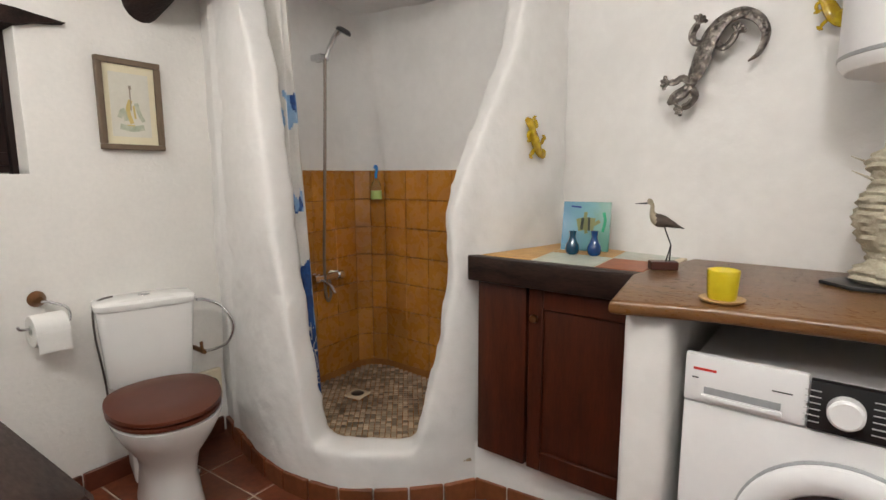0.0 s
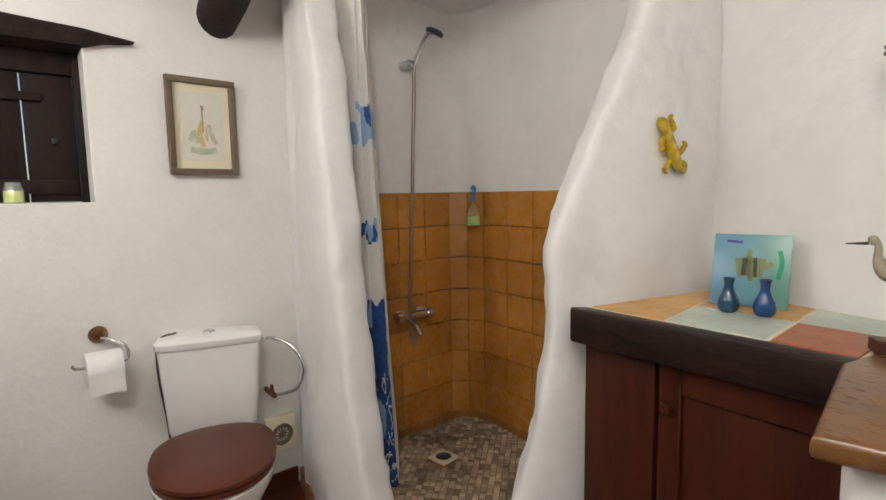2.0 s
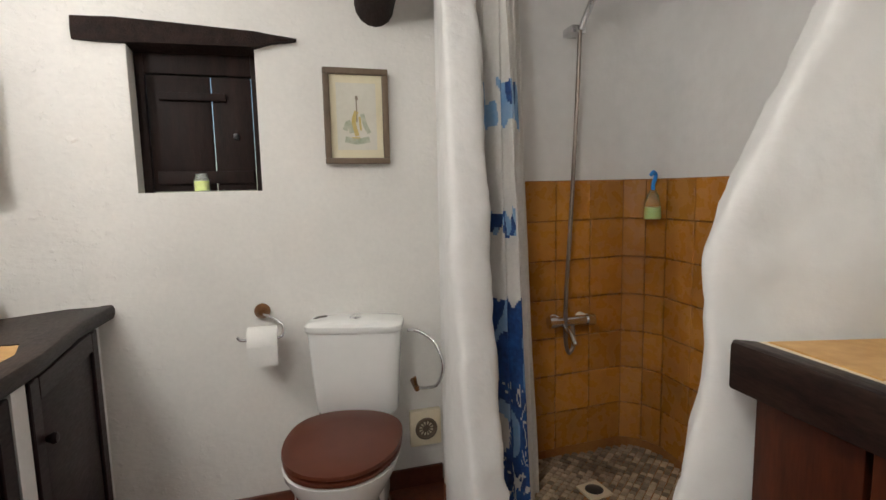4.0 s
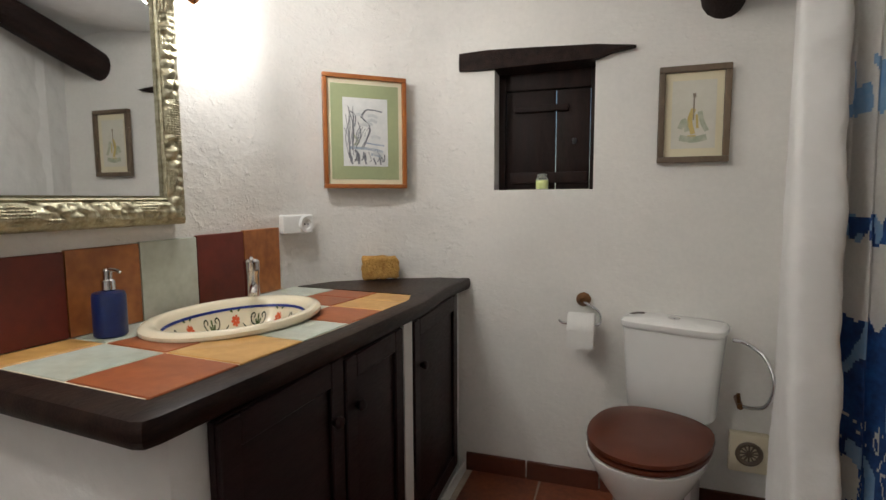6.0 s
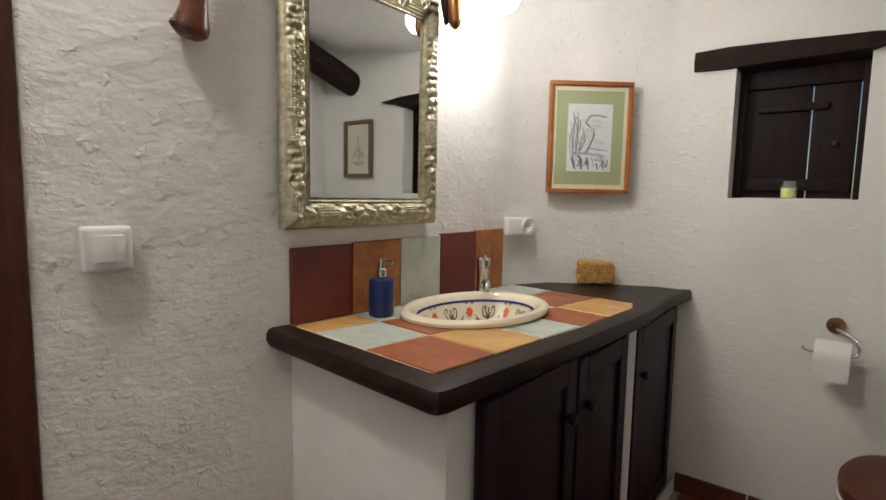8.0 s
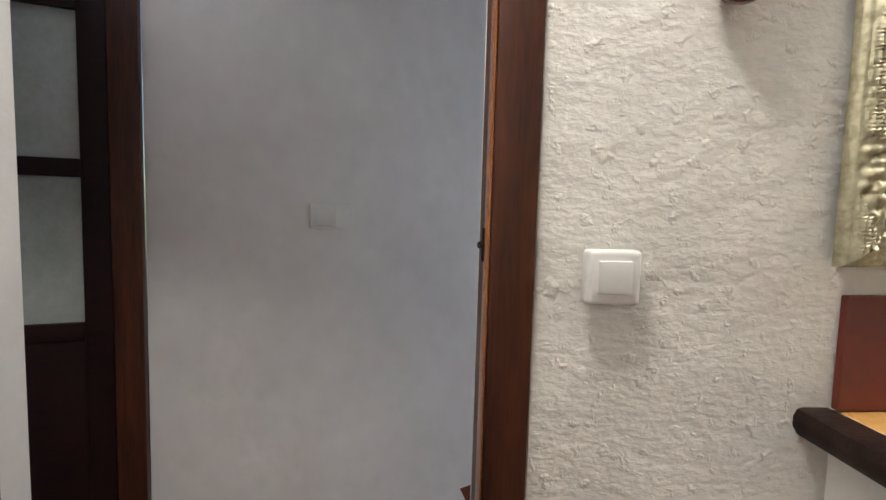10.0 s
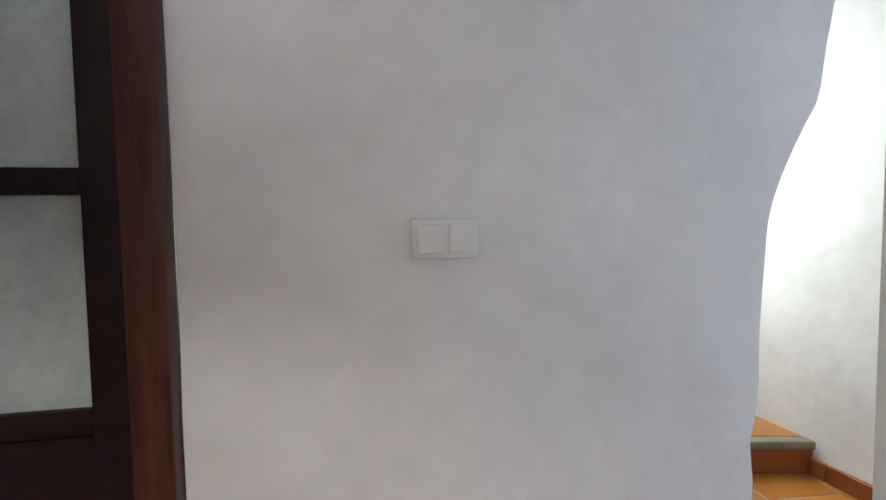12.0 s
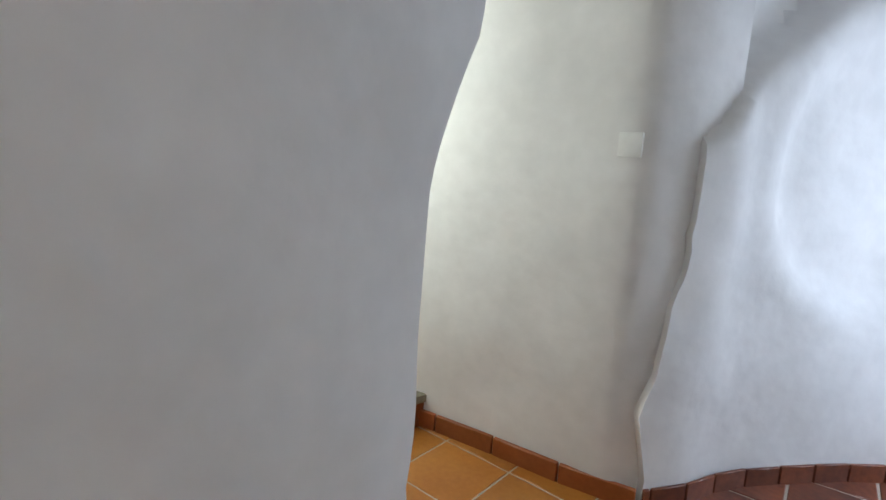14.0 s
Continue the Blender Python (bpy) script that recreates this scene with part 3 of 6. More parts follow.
for a, b in ((LX[0], LX[1]), (LX[2], LX[3])):
    part("stile", bx(a, b, -0.018, 0.022, 0.01, 1.975, 0.004), DARK_WOOD, door2)
for a, b in ((LX[1], LX[2]),):
    for c, d in ((0.80, 0.85), (1.255, 1.305), (1.70, 1.975)):
        part("rail", bx(a, b, -0.016, 0.020, c, d, 0.004), DARK_WOOD, door2)
    for c, d in ((0.85, 1.255), (1.305, 1.70)):
        part("pane", bx(a, b, -0.003, 0.003, c, d), FROST, door2, "frosted glass pane")

window = tagged(new("window_1"), kind="structure")
window.matrix_world = pose(0.515, 2.375, 1.228, 0, 0, 4)
part("window_frame", bx(-0.215, -0.16, 0.0, 0.05, 0.0, 0.53, 0.004), SHUTTER_WOOD, window)
part("window_frame", bx(0.190, 0.235, 0.0, 0.05, 0.0, 0.53, 0.004), SHUTTER_WOOD, window)
part("window_frame", bx(-0.16, 0.190, 0.0, 0.05, 0.415, 0.53, 0.004), SHUTTER_WOOD, window)
part("shutter", bx(-0.158, 0.0480, 0.015, 0.04, 0.004, 0.412, 0.003), SHUTTER_WOOD, window, "dark wooden shutter board")
part("shutter", bx(0.0525, 0.187, 0.015, 0.04, 0.004, 0.412, 0.003), SHUTTER_WOOD, window, "dark wooden shutter board")
part("batten", bx(-0.12, 0.100, -0.004, 0.016, 0.325, 0.352, 0.003), SHUTTER_WOOD, window)
part("batten", bx(-0.14, 0.180, -0.002, 0.016, 0.03, 0.075, 0.003), SHUTTER_WOOD, window)
part("latch", bx(0.118, 0.135, 0.0, 0.016, 0.19, 0.21, 0.002), BLACK, window)

lintel = new("lintel")
bm = bmesh.new()
prof = [(0.0, 0.0, 0.075), (0.12, -0.002, 0.079), (0.30, 0.0, 0.072), (0.45, 0.002, 0.064), (0.545, 0.003, 0.060), (0.60, 0.022, 0.052), (0.655, 0.030, 0.046), (0.685, 0.036, 0.042)]
rows = []
for x, a, b in prof:
    rows.append([bm.verts.new((x, y, z)) for y, z in ((-0.045, a + 0.004), (-0.05, (a + b) / 2), (-0.042, b), (0.10, b), (0.10, a))])
for a, b in zip(rows, rows[1:]):
    for k in range(5):
        bm.faces.new((a[k], a[(k + 1) % 5], b[(k + 1) % 5], b[k]))
bm.faces.new(rows[0])
bm.faces.new(rows[-1][::-1])
bmesh.ops.recalc_face_normals(bm, faces=bm.faces)
bpy.data.objects.remove(lintel)
lintel = obj("lintel", bm, BEAM_WOOD)
place(lintel, pose(0.19, 2.285, 1.712, 0, 0, 3), "rough dark wooden lintel over the shuttered window", "lintel", kind="structure")

beam = obj("ceiling_beam", tube(smooth_path([(1.16, 2.42, 1.876), (1.14, 1.6, 2.078), (1.12, 0.8, 2.265), (1.10, 0.0, 2.465), (1.10, -0.85, 2.67)], 4), [0.071 + 0.005 * math.sin(k * 1.3) for k in range(17)], 16), BEAM_WOOD)
place(beam, pose(0, 0, 0), "round dark stained log beam under the white ceiling", "beam", kind="structure")
# ---- west counter ----
def wz(x, y):
    return 0.896 - 0.026 * (y - 0.7)


WC_EDGE = [(-0.24, 0.645), (0.335, 0.638), (0.352, 0.645), (0.357, 0.668), (0.335, 1.2), (0.305, 1.65), (0.248, 2.0), (0.235, 2.27)]
WC_BACK = [(0.10, 2.23), (-0.02, 2.14), (-0.13, 2.045), (-0.245, 1.92), (-0.285, 1.78), (-0.285, 1.66), (-0.23, 1.15), (-0.20, 0.69)]
counter_w = thing("worktop", pose(0, 0, 0), "tiled worktop with a thick worn dark wooden edge", "worktop")
part("slab", prism([(-0.22, 0.70), (0.27, 0.70), (0.262, 1.3), (0.235, 1.74), (0.20, 2.24), (0.10, 2.23)] + WC_BACK[1:-1], lambda x, y: wz(x, y) - 0.045, lambda x, y: wz(x, y) - 0.0035), WORKTOP_GROUT, counter_w)
bm = bmesh.new()
outer = WC_EDGE
inner = [(-0.24, 0.705), (0.284, 0.705), (0.286, 0.707), (0.287, 0.72), (0.275, 1.2), (0.245, 1.65), (0.20, 1.76), (0.20, 2.27)]
rings = []
for (ax, ay), (bx_, by_) in zip(outer, inner):
    ring = []
    for f, dz in ((0.0, -0.030), (0.0, -0.014), (0.10, -0.003), (0.25, 0.0), (1.0, 0.0), (1.0, -0.045), (0.15, -0.045)):
        x, y = ax + (bx_ - ax) * f, ay + (by_ - ay) * f
        ring.append(bm.verts.new((x, y, wz(x, y) + dz)))
    rings.append(ring)
for a, b in zip(rings, rings[1:]):
    for k in range(7):
        bm.faces.new((a[k], a[(k + 1) % 7], b[(k + 1) % 7], b[k]))
bm.faces.new(rings[0])
bm.faces.new(rings[-1][::-1])
bmesh.ops.recalc_face_normals(bm, faces=bm.faces)
part("edge", bm, EDGE_WOOD, counter_w, "worn dark wooden edge")
part("back_edge", prism([(0.20, 1.757), (0.20, 2.235), (0.11, 2.225), (-0.02, 2.13), (-0.13, 2.035), (-0.235, 1.92), (-0.275, 1.757)], lambda x, y: wz(x, y) - 0.009, lambda x, y: wz(x, y) - 0.0005), EDGE_WOOD, counter_w, "dark wooden corner shelf")
cols = [0.280, 0.075, -0.105, -0.27]
rws = [0.712, 0.905, 1.095, 1.285, 1.47, 1.62, 1.752]
pattern = [(BRICK_TILE, CELADON_TILE, YELLOW_TILE), (YELLOW_TILE, BRICK_TILE, CELADON_TILE), (CELADON_TILE, YELLOW_TILE, BRICK_TILE), (BRICK_TILE, CELADON_TILE, YELLOW_TILE),
           (YELLOW_TILE, BRICK_TILE, CELADON_TILE), (YELLOW_TILE, BRICK_TILE, CELADON_TILE)]
for j in range(6):
    for i in range(3):
        t = 0.09 * (rws[j] - 0.7) * 0.35
        x1, x0, y0, y1 = cols[i] - 0.003 - (0.03 * j / 5 if i == 0 else 0), cols[i + 1] + 0.003, rws[j] + 0.003, rws[j + 1] - 0.003
        if i == 2:
            x0 = -0.195 - 0.085 * (y0 - 0.7)
        part("worktop_tile", prism([(x0, y0), (x1, y0), (x1 - (0.006 if i == 0 else 0), y1), (x0 - (0.015 if i == 2 else 0), y1)], lambda x, y: wz(x, y) - 0.012, lambda x, y: wz(x, y) - 0.001, bevel=0.002, seg=1), pattern[j][i], counter_w)

splash = thing("splashback", pose(0, 0, 0), "splashback of five glazed tiles in red, orange and pale green", "splashback")
sp = [0.703, 0.895, 1.085, 1.275, 1.475, 1.665]
for k, mm in enumerate((RED_TILE, ORANGE_TILE, CELADON_TILE, RED_TILE, ORANGE_TILE)):
    ya, yb = sp[k] + 0.002, sp[k + 1] - 0.002
    xa, xb = -0.188 - 0.092 * (ya - 0.7), -0.188 - 0.092 * (yb - 0.7)
    bm = prism([(xa, ya), (xb, yb), (xb - 0.014, yb), (xa - 0.014, ya)], lambda x, y: wz(x, y) + 0.001, 1.083 + 0.003 * k, bevel=0.002, seg=1)
    part("splash_tile", bm, mm, splash)

base_w = tagged(obj("counter_base", prism([(-0.22, 0.712), (0.265, 0.712), (0.30, 0.724), (0.315, 0.755), (0.262, 1.60), (0.195, 2.22), (0.10, 2.22), (-0.10, 2.06), (-0.24, 1.9), (-0.27, 1.65)], 0.0, lambda x, y: wz(x, y) - 0.046, bevel=0.006), PLASTER), kind="structure")


vanity = thing("vanity_cabinet", pose(0, 0, 0), "dark walnut framed cabinet under the tiled worktop beside white plaster", "cabinet")


def front_door(name, p, q, z0, z1, material, knob=None, panel=True, label="", top=None):
    """A cabinet door between the plan points p and q, facing right of p to q, framed round a sunk panel."""
    w = math.hypot(q[0] - p[0], q[1] - p[1])
    t = part("door", bx(0.002, w - 0.002, -0.014, 0.0, z0, z1, 0.003), material, vanity)
    t.matrix_basis = pose(p[0], p[1], 0, 0, 0, math.degrees(math.atan2(q[1] - p[1], q[0] - p[0])))
    f = 0.055 if w > 0.2 else 0.035
    if panel:
        for a, b, c, d in ((0.004, f, z0 + 0.002, z1 - 0.002), (w - f, w - 0.004, z0 + 0.002, z1 - 0.002), (f, w - f, z0 + 0.002, z0 + 0.06), (f, w - f, z1 - 0.06, z1 - 0.002)):
            part("door_rail", bx(a, b, -0.024, -0.012, c, d, 0.003, 1), material, t)
    if knob:
        k = lathe([(0.0, 0.026), (0.012, 0.024), (0.015, 0.016), (0.011, 0.008), (0.007, 0.0)], 16)
        for v in k.verts:
            v.co = Vector((knob[0] + v.co.x, -0.022 - v.co.z, knob[1] + v.co.y))
        part("knob", k, CHROME if material is CAB_WOOD else DARK_WOOD, t, "small round knob")
    return t


front_door("cabinet_door", (0.322, 0.775), (0.300, 1.165), 0.10, 0.838, DARK_WOOD, (0.34, 0.70), label="dark walnut framed cabinet door under the tiled worktop")
front_door("cabinet_door", (0.299, 1.17), (0.280, 1.50), 0.10, 0.825, DARK_WOOD, (0.05, 0.70), label="dark walnut framed cabinet door under the tiled worktop")
front_door("cabinet_door", (0.264, 1.60), (0.213, 2.10), 0.10, 0.815, DARK_WOOD, (0.06, 0.66), label="dark walnut framed cabinet door beside the white post in the corner")

tagged(obj("counter_post", prism([(0.255, 1.515), (0.298, 1.515), (0.293, 1.578), (0.250, 1.578)], 0.0, 0.83, bevel=0.006), PLASTER), kind="structure")

# ---- east counter ----
ez = 0.948
counter_e = thing("worktop", pose(0, 0, 0), "wedge-shaped tiled worktop with a thick dark wooden edge", "worktop")
part("edge", prism([(1.612, 1.062), (1.624, 0.49), (1.668, 0.49), (1.658, 1.05), (1.628, 1.076)], 0.862, ez, bevel=0.007), EDGE_WOOD, counter_e, "thick dark wooden edge")
part("slab", prism([(1.655, 1.055), (1.668, 0.46), (2.01, 0.46), (2.08, 0.74), (2.15, 0.965), (1.95, 0.99)], 0.90, ez - 0.0035), WORKTOP_GROUT, counter_e)
for poly, mm in (([(1.672, 1.045), (1.672, 0.855), (2.115, 0.915), (2.13, 0.94), (1.95, 0.985)], YELLOW_TILE), ([(1.672, 0.849), (1.672, 0.645), (1.87, 0.660), (1.87, 0.876)], CELADON_TILE),
                 ([(1.876, 0.877), (1.876, 0.661), (2.04, 0.675), (2.11, 0.908)], YELLOW_TILE), ([(1.672, 0.639), (1.672, 0.50), (1.86, 0.50), (1.86, 0.653)], BRICK_TILE),
                 ([(1.866, 0.654), (1.866, 0.50), (2.005, 0.48), (2.035, 0.669)], CELADON_TILE)):
    part("worktop_tile", prism(poly, ez - 0.012, ez - 0.001, bevel=0.002, seg=1), mm, counter_e)
base_e = tagged(obj("counter_base", prism([(1.70, 1.09), (1.735, 0.80), (1.755, 0.44), (2.03, 0.44), (2.15, 0.98)], 0.0, lambda x, y: 0.225, bevel=0.01), PLASTER), kind="structure")
cab = thing("cabinet", pose(0, 0, 0), "red-brown varnished wooden corner cabinet on a white plinth", "cabinet")
part("body", prism([(1.685, 1.05), (1.685, 0.44), (2.0, 0.44), (2.10, 0.95)], 0.2255, 0.861), CAB_WOOD, cab)
part("side_panel", bx(1.664, 1.684, 0.865, 1.055, 0.228, 0.858, 0.003), CAB_WOOD, cab)
d = part("door", bx(1.668, 1.684, 0.445, 0.853, 0.228, 0.858, 0.003), CAB_WOOD, cab)
for a, b, c, e in ((0.447, 0.50, 0.23, 0.856), (0.80, 0.851, 0.23, 0.856), (0.50, 0.80, 0.23, 0.30), (0.50, 0.80, 0.79, 0.856)):
    part("door_rail", bx(1.657, 1.669, a, b, c, e, 0.003, 1), CAB_WOOD, d)
k = lathe([(0.0, 0.026), (0.012, 0.024), (0.015, 0.016), (0.011, 0.008), (0.007, 0.0)], 16)
for v in k.verts:
    v.co = Vector((1.659 - v.co.z, 0.825 + v.co.x, 0.76 + v.co.y))
part("knob", k, BRONZE, d, "small round knob")

board = obj("worktop_board", prism([(1.285, 0.452), (1.62, 0.512), (2.0, 0.44), (1.985, -0.70), (1.37, -0.70), (1.372, 0.0), (1.345, 0.25), (1.30, 0.395)], 0.913, 0.947, bevel=0.012, seg=3), BOARD_WOOD)
place(board, pose(0, 0, 0.002), "varnished brown wooden worktop board over the washing machine", "worktop")
pier = obj("pier", bx(1.345, 1.97, 0.335, 0.44, 0.0, 0.914, 0.03, 4), PLASTER)
tagged(pier, kind="structure")

def bath_mat():
    """A tufted mat: a slab with a rounded border and a surface of small tufts."""
    u, v = Vector((-0.74, 0.67)).normalized(), Vector((-0.67, -0.74)).normalized()
    bm = bmesh.new()
    nu, nv, lu, lv = 70, 52, 0.55, 0.42
    rows_ = []
    for i in range(nu + 1):
        row = []
        for j in range(nv + 1):
            p, q = lu * i / nu, lv * j / nv
            rim = min(p, q, lu - p, lv - q)
            h = 0.003 + 0.015 * min(1, rim / 0.015) ** 0.5 + 0.0022 * math.sin(i * 2.2) * math.sin(j * 2.2)
            row.append(bm.verts.new((p, q, h)))
        rows_.append(row)
    for a, b in zip(rows_, rows_[1:]):
        for j in range(nv):
            bm.faces.new((a[j], b[j], b[j + 1], a[j + 1]))
    low = bx(0, lu, 0, lv, 0.0, 0.0035)
    me = bpy.data.meshes.new("low")
    low.to_mesh(me)
    low.free()
    bm.from_mesh(me)
    ob = obj("bath_mat", bm, mat("grey_tufted_cotton", (0.12, 0.125, 0.14), (0.07, 0.072, 0.085), 0.95, scale=30, fine=200, bump=0.8, dist=0.003))
    m = Matrix(((u.x, v.x, 0, 1.70), (u.y, v.y, 0, 1.035), (0, 0, 1, 0.0005), (0, 0, 0, 1)))
    place(ob, m, "dark grey tufted bath mat on the floor before the shower step", "bath mat")


bath_mat()

# ---- hall steps ----
A, B = Vector((-2.49, 0.25)), Vector((-2.60, 1.262))
du = Vector((-0.97, -0.17)).normalized()
for k in range(3):
    a, b = A + du * 0.42 * k, B + du * 0.40 * k
    z0 = 0.155 * k
    st = tagged(new("hall_step"), kind="structure")
    far = du * 0.44
    part("riser", prism([tuple(a), tuple(b), tuple(b + du * 0.02), tuple(a + du * 0.02)], z0 - 0.01, z0 + 0.115), ORANGE_SKIRT, st)
    part("core", prism([tuple(a + du * 0.021), tuple(b + du * 0.021), tuple(b + far), tuple(a + far)], z0 - 0.01, z0 + 0.147), GROUT, st)
    part("nosing", prism([tuple(a - du * 0.012), tuple(b - du * 0.012), tuple(b + du * 0.05), tuple(a + du * 0.05)], z0 + 0.116, z0 + 0.157, bevel=0.008), STEP_STONE, st)
    for j in range(4):
        p, q = a + (b - a) * (j / 4) + (b - a).normalized() * 0.004, a + (b - a) * ((j + 1) / 4) - (b - a).normalized() * 0.004
        part("tread_tile", prism([tuple(p + du * 0.055), tuple(q + du * 0.055), tuple(q + du * 0.40), tuple(p + du * 0.40)], z0 + 0.148, z0 + 0.155), ORANGE_FLOOR, st)

# ---- skirting ----
skirting("baseboard", [(1.38, 2.335), (0.7, 2.295), (0.215, 2.255)], DARK_SKIRT, w=0.30)
skirting("baseboard_counter", [(0.215, 2.245), (0.262, 1.62), (0.318, 0.76), (0.31, 0.712), (0.25, 0.705), (-0.18, 0.705)][:2], PLASTER, h=0.05, w=0.7, thick=0.006)
screen_front = [p for p in SCREEN if p[0] < 1.71 or p[1] > 1.3]
screen_front = [p for p in screen_front if p[1] < 2.33]
skirting("baseboard_screen", screen_front[::-1], BROWN_SKIRT, w=0.13, thick=0.016)
skirting("baseboard_plinth", [(1.76, 0.44), (1.742, 0.80), (1.705, 1.09)], BROWN_SKIRT, w=0.26, thick=0.014)
skirting("baseboard_west", [(-0.20, 0.65), (-0.212, 0.22)], TERRA, w=0.28)
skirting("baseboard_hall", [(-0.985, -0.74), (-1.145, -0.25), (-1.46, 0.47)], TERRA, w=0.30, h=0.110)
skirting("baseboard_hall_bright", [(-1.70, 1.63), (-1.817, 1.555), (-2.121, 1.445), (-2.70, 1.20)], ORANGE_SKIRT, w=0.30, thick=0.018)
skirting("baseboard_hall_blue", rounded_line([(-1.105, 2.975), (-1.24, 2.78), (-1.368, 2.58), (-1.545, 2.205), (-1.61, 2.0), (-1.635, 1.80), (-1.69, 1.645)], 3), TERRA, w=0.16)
for k in (1, 2):
    o = du * 0.40 * k
    skirting("baseboard_step", [tuple(B + du * 0.40 * (k - 1)), tuple(B + o)], ORANGE_SKIRT, z=0.155 * k, w=0.3)

# ---- toilet ----
toilet = thing("toilet", pose(1.04, 2.25, 0, 0, 0, -14), "white ceramic close-coupled toilet with a mahogany-brown closed lid", "toilet")


def slab_shape(sections, n=28, power=3.0, bm=None):
    """A solid lofted through (cx, cy, half width, half depth, z) with rounded corners."""
    bm = bm or bmesh.new()
    rings = []
    for cx, cy, a, b, z, *pw in sections:
        p = pw[0] if pw else power
        ring = []
        for k in range(n):
            t = 2 * math.pi * k / n
            c, s = math.cos(t), math.sin(t)
            ring.append(bm.verts.new((cx + a * math.copysign(abs(c) ** (2 / p), c), cy + b * math.copysign(abs(s) ** (2 / p), s), z)))
        rings.append(ring)
    for a, b in zip(rings, rings[1:]):
        for k in range(n):
            bm.faces.new((a[k], a[(k + 1) % n], b[(k + 1) % n], b[k]))
    bm.faces.new(rings[0][::-1])
    bm.faces.new(rings[-1])
    bmesh.ops.recalc_face_normals(bm, faces=bm.faces)
    return bm


part("cistern", slab_shape([(0, -0.01, 0.130, 0.060, 0.39, 5), (0, -0.01, 0.150, 0.072, 0.41, 5), (0, -0.012, 0.158, 0.078, 0.55, 6), (0, -0.012, 0.170, 0.082, 0.712, 6)]), CERAMIC, toilet)
part("cistern_lid", slab_shape([(0, -0.012, 0.172, 0.086, 0.7135, 6), (0, -0.012, 0.177, 0.090, 0.720, 6), (0, -0.012, 0.177, 0.090, 0.738, 6), (0, -0.012, 0.168, 0.082, 0.748, 5), (0, -0.012, 0.11, 0.05, 0.753, 4)]), CERAMIC, toilet)
part("flush_button", lathe([(0.0, 0.760), (0.016, 0.760), (0.021, 0.757), (0.023, 0.7525)], 24, 0, -0.012), CHROME, toilet, "oval chrome flush button")
part("bowl", slab_shape([(0, -0.25, 0.105, 0.20, 0.0, 3), (0, -0.25, 0.100, 0.195, 0.03, 3), (0, -0.24, 0.090, 0.18, 0.14, 2.6), (0, -0.25, 0.105, 0.19, 0.22, 2.4), (0, -0.28, 0.150, 0.22, 0.30, 2.3), (0, -0.30, 0.178, 0.235, 0.365, 2.3), (0, -0.30, 0.183, 0.24, 0.388, 2.3)]), CERAMIC, toilet)
part("bowl_back", bx(-0.10, 0.10, -0.14, 0.07, 0.02, 0.39, 0.03, 3), CERAMIC, toilet)


def seat_shape(sections, n=36):
    bm = bmesh.new()
    rings = []
    for k, (a, f, b, z) in enumerate(sections):
        ring = []
        for j in range(n):
            t = 2 * math.pi * j / n
            c, s = math.cos(t), math.sin(t)
            y = -0.29 + (f * s if s < 0 else b * math.copysign(abs(s) ** 0.75, s))
            ring.append(bm.verts.new((a * math.copysign(abs(c) ** 0.9, c), y, z)))
        rings.append(ring)
    for a, b in zip(rings, rings[1:]):
        for j in range(n):
            bm.faces.new((a[j], a[(j + 1) % n], b[(j + 1) % n], b[j]))
    bm.faces.new(rings[0][::-1])
    bm.faces.new(rings[-1])
    bmesh.ops.recalc_face_normals(bm, faces=bm.faces)
    return bm


part("seat", seat_shape([(0.175, 0.235, 0.19, 0.389), (0.187, 0.248, 0.197, 0.394), (0.187, 0.248, 0.197, 0.404), (0.180, 0.24, 0.192, 0.409)]), SEAT_WOOD, toilet, "mahogany-brown wooden seat")
part("lid", seat_shape([(0.183, 0.243, 0.195, 0.412), (0.190, 0.251, 0.200, 0.417), (0.188, 0.249, 0.199, 0.428), (0.165, 0.225, 0.18, 0.434), (0.09, 0.13, 0.11, 0.436)]), SEAT_WOOD, toilet, "mahogany-brown closed wooden lid")
for x in (-0.07, 0.07):
    part("hinge", tube([(x, -0.074, 0.400), (x, -0.074, 0.418)], 0.008, 12), CHROME, toilet)
part("bolt_cap", lathe([(0.0, 0.035), (0.008, 0.034), (0.011, 0.026), (0.011, 0.02)], 12, 0.118, -0.18), CHROME, toilet)

hose = thing("water_hose", pose(0, 0, 0), "thin braided metal hose looping from cistern to wall valve", "hose")
part("hose", tube(smooth_path([(1.225, 2.20, 0.700), (1.265, 2.20, 0.692), (1.318, 2.16, 0.655), (1.341, 2.12, 0.58), (1.328, 2.15, 0.50), (1.298, 2.21, 0.462), (1.262, 2.25, 0.452)], 6), 0.0065, 10), CHROME, hose)
part("valve", tube([(1.262, 2.33, 0.452), (1.262, 2.25, 0.452), (1.262, 2.235, 0.452)], 0.011, 12), BRONZE, hose, "small bronze wall valve")
part("tap_handle", tube([(1.262, 2.255, 0.450), (1.255, 2.245, 0.495)], 0.007, 10), BRONZE, hose)
wire = obj("hose", tube(smooth_path([(0.935, 2.265, 0.760), (0.895, 2.275, 0.752), (0.872, 2.288, 0.72), (0.872, 2.292, 0.60), (0.89, 2.292, 0.42), (0.90, 2.292, 0.2)], 6), 0.004, 8), mat("dark_hose_rubber", (0.10, 0.085, 0.07), (0.06, 0.05, 0.042), 0.5, bump=0.0))
tagged(wire, "dark thin hose hanging behind the white toilet cistern", "hose")

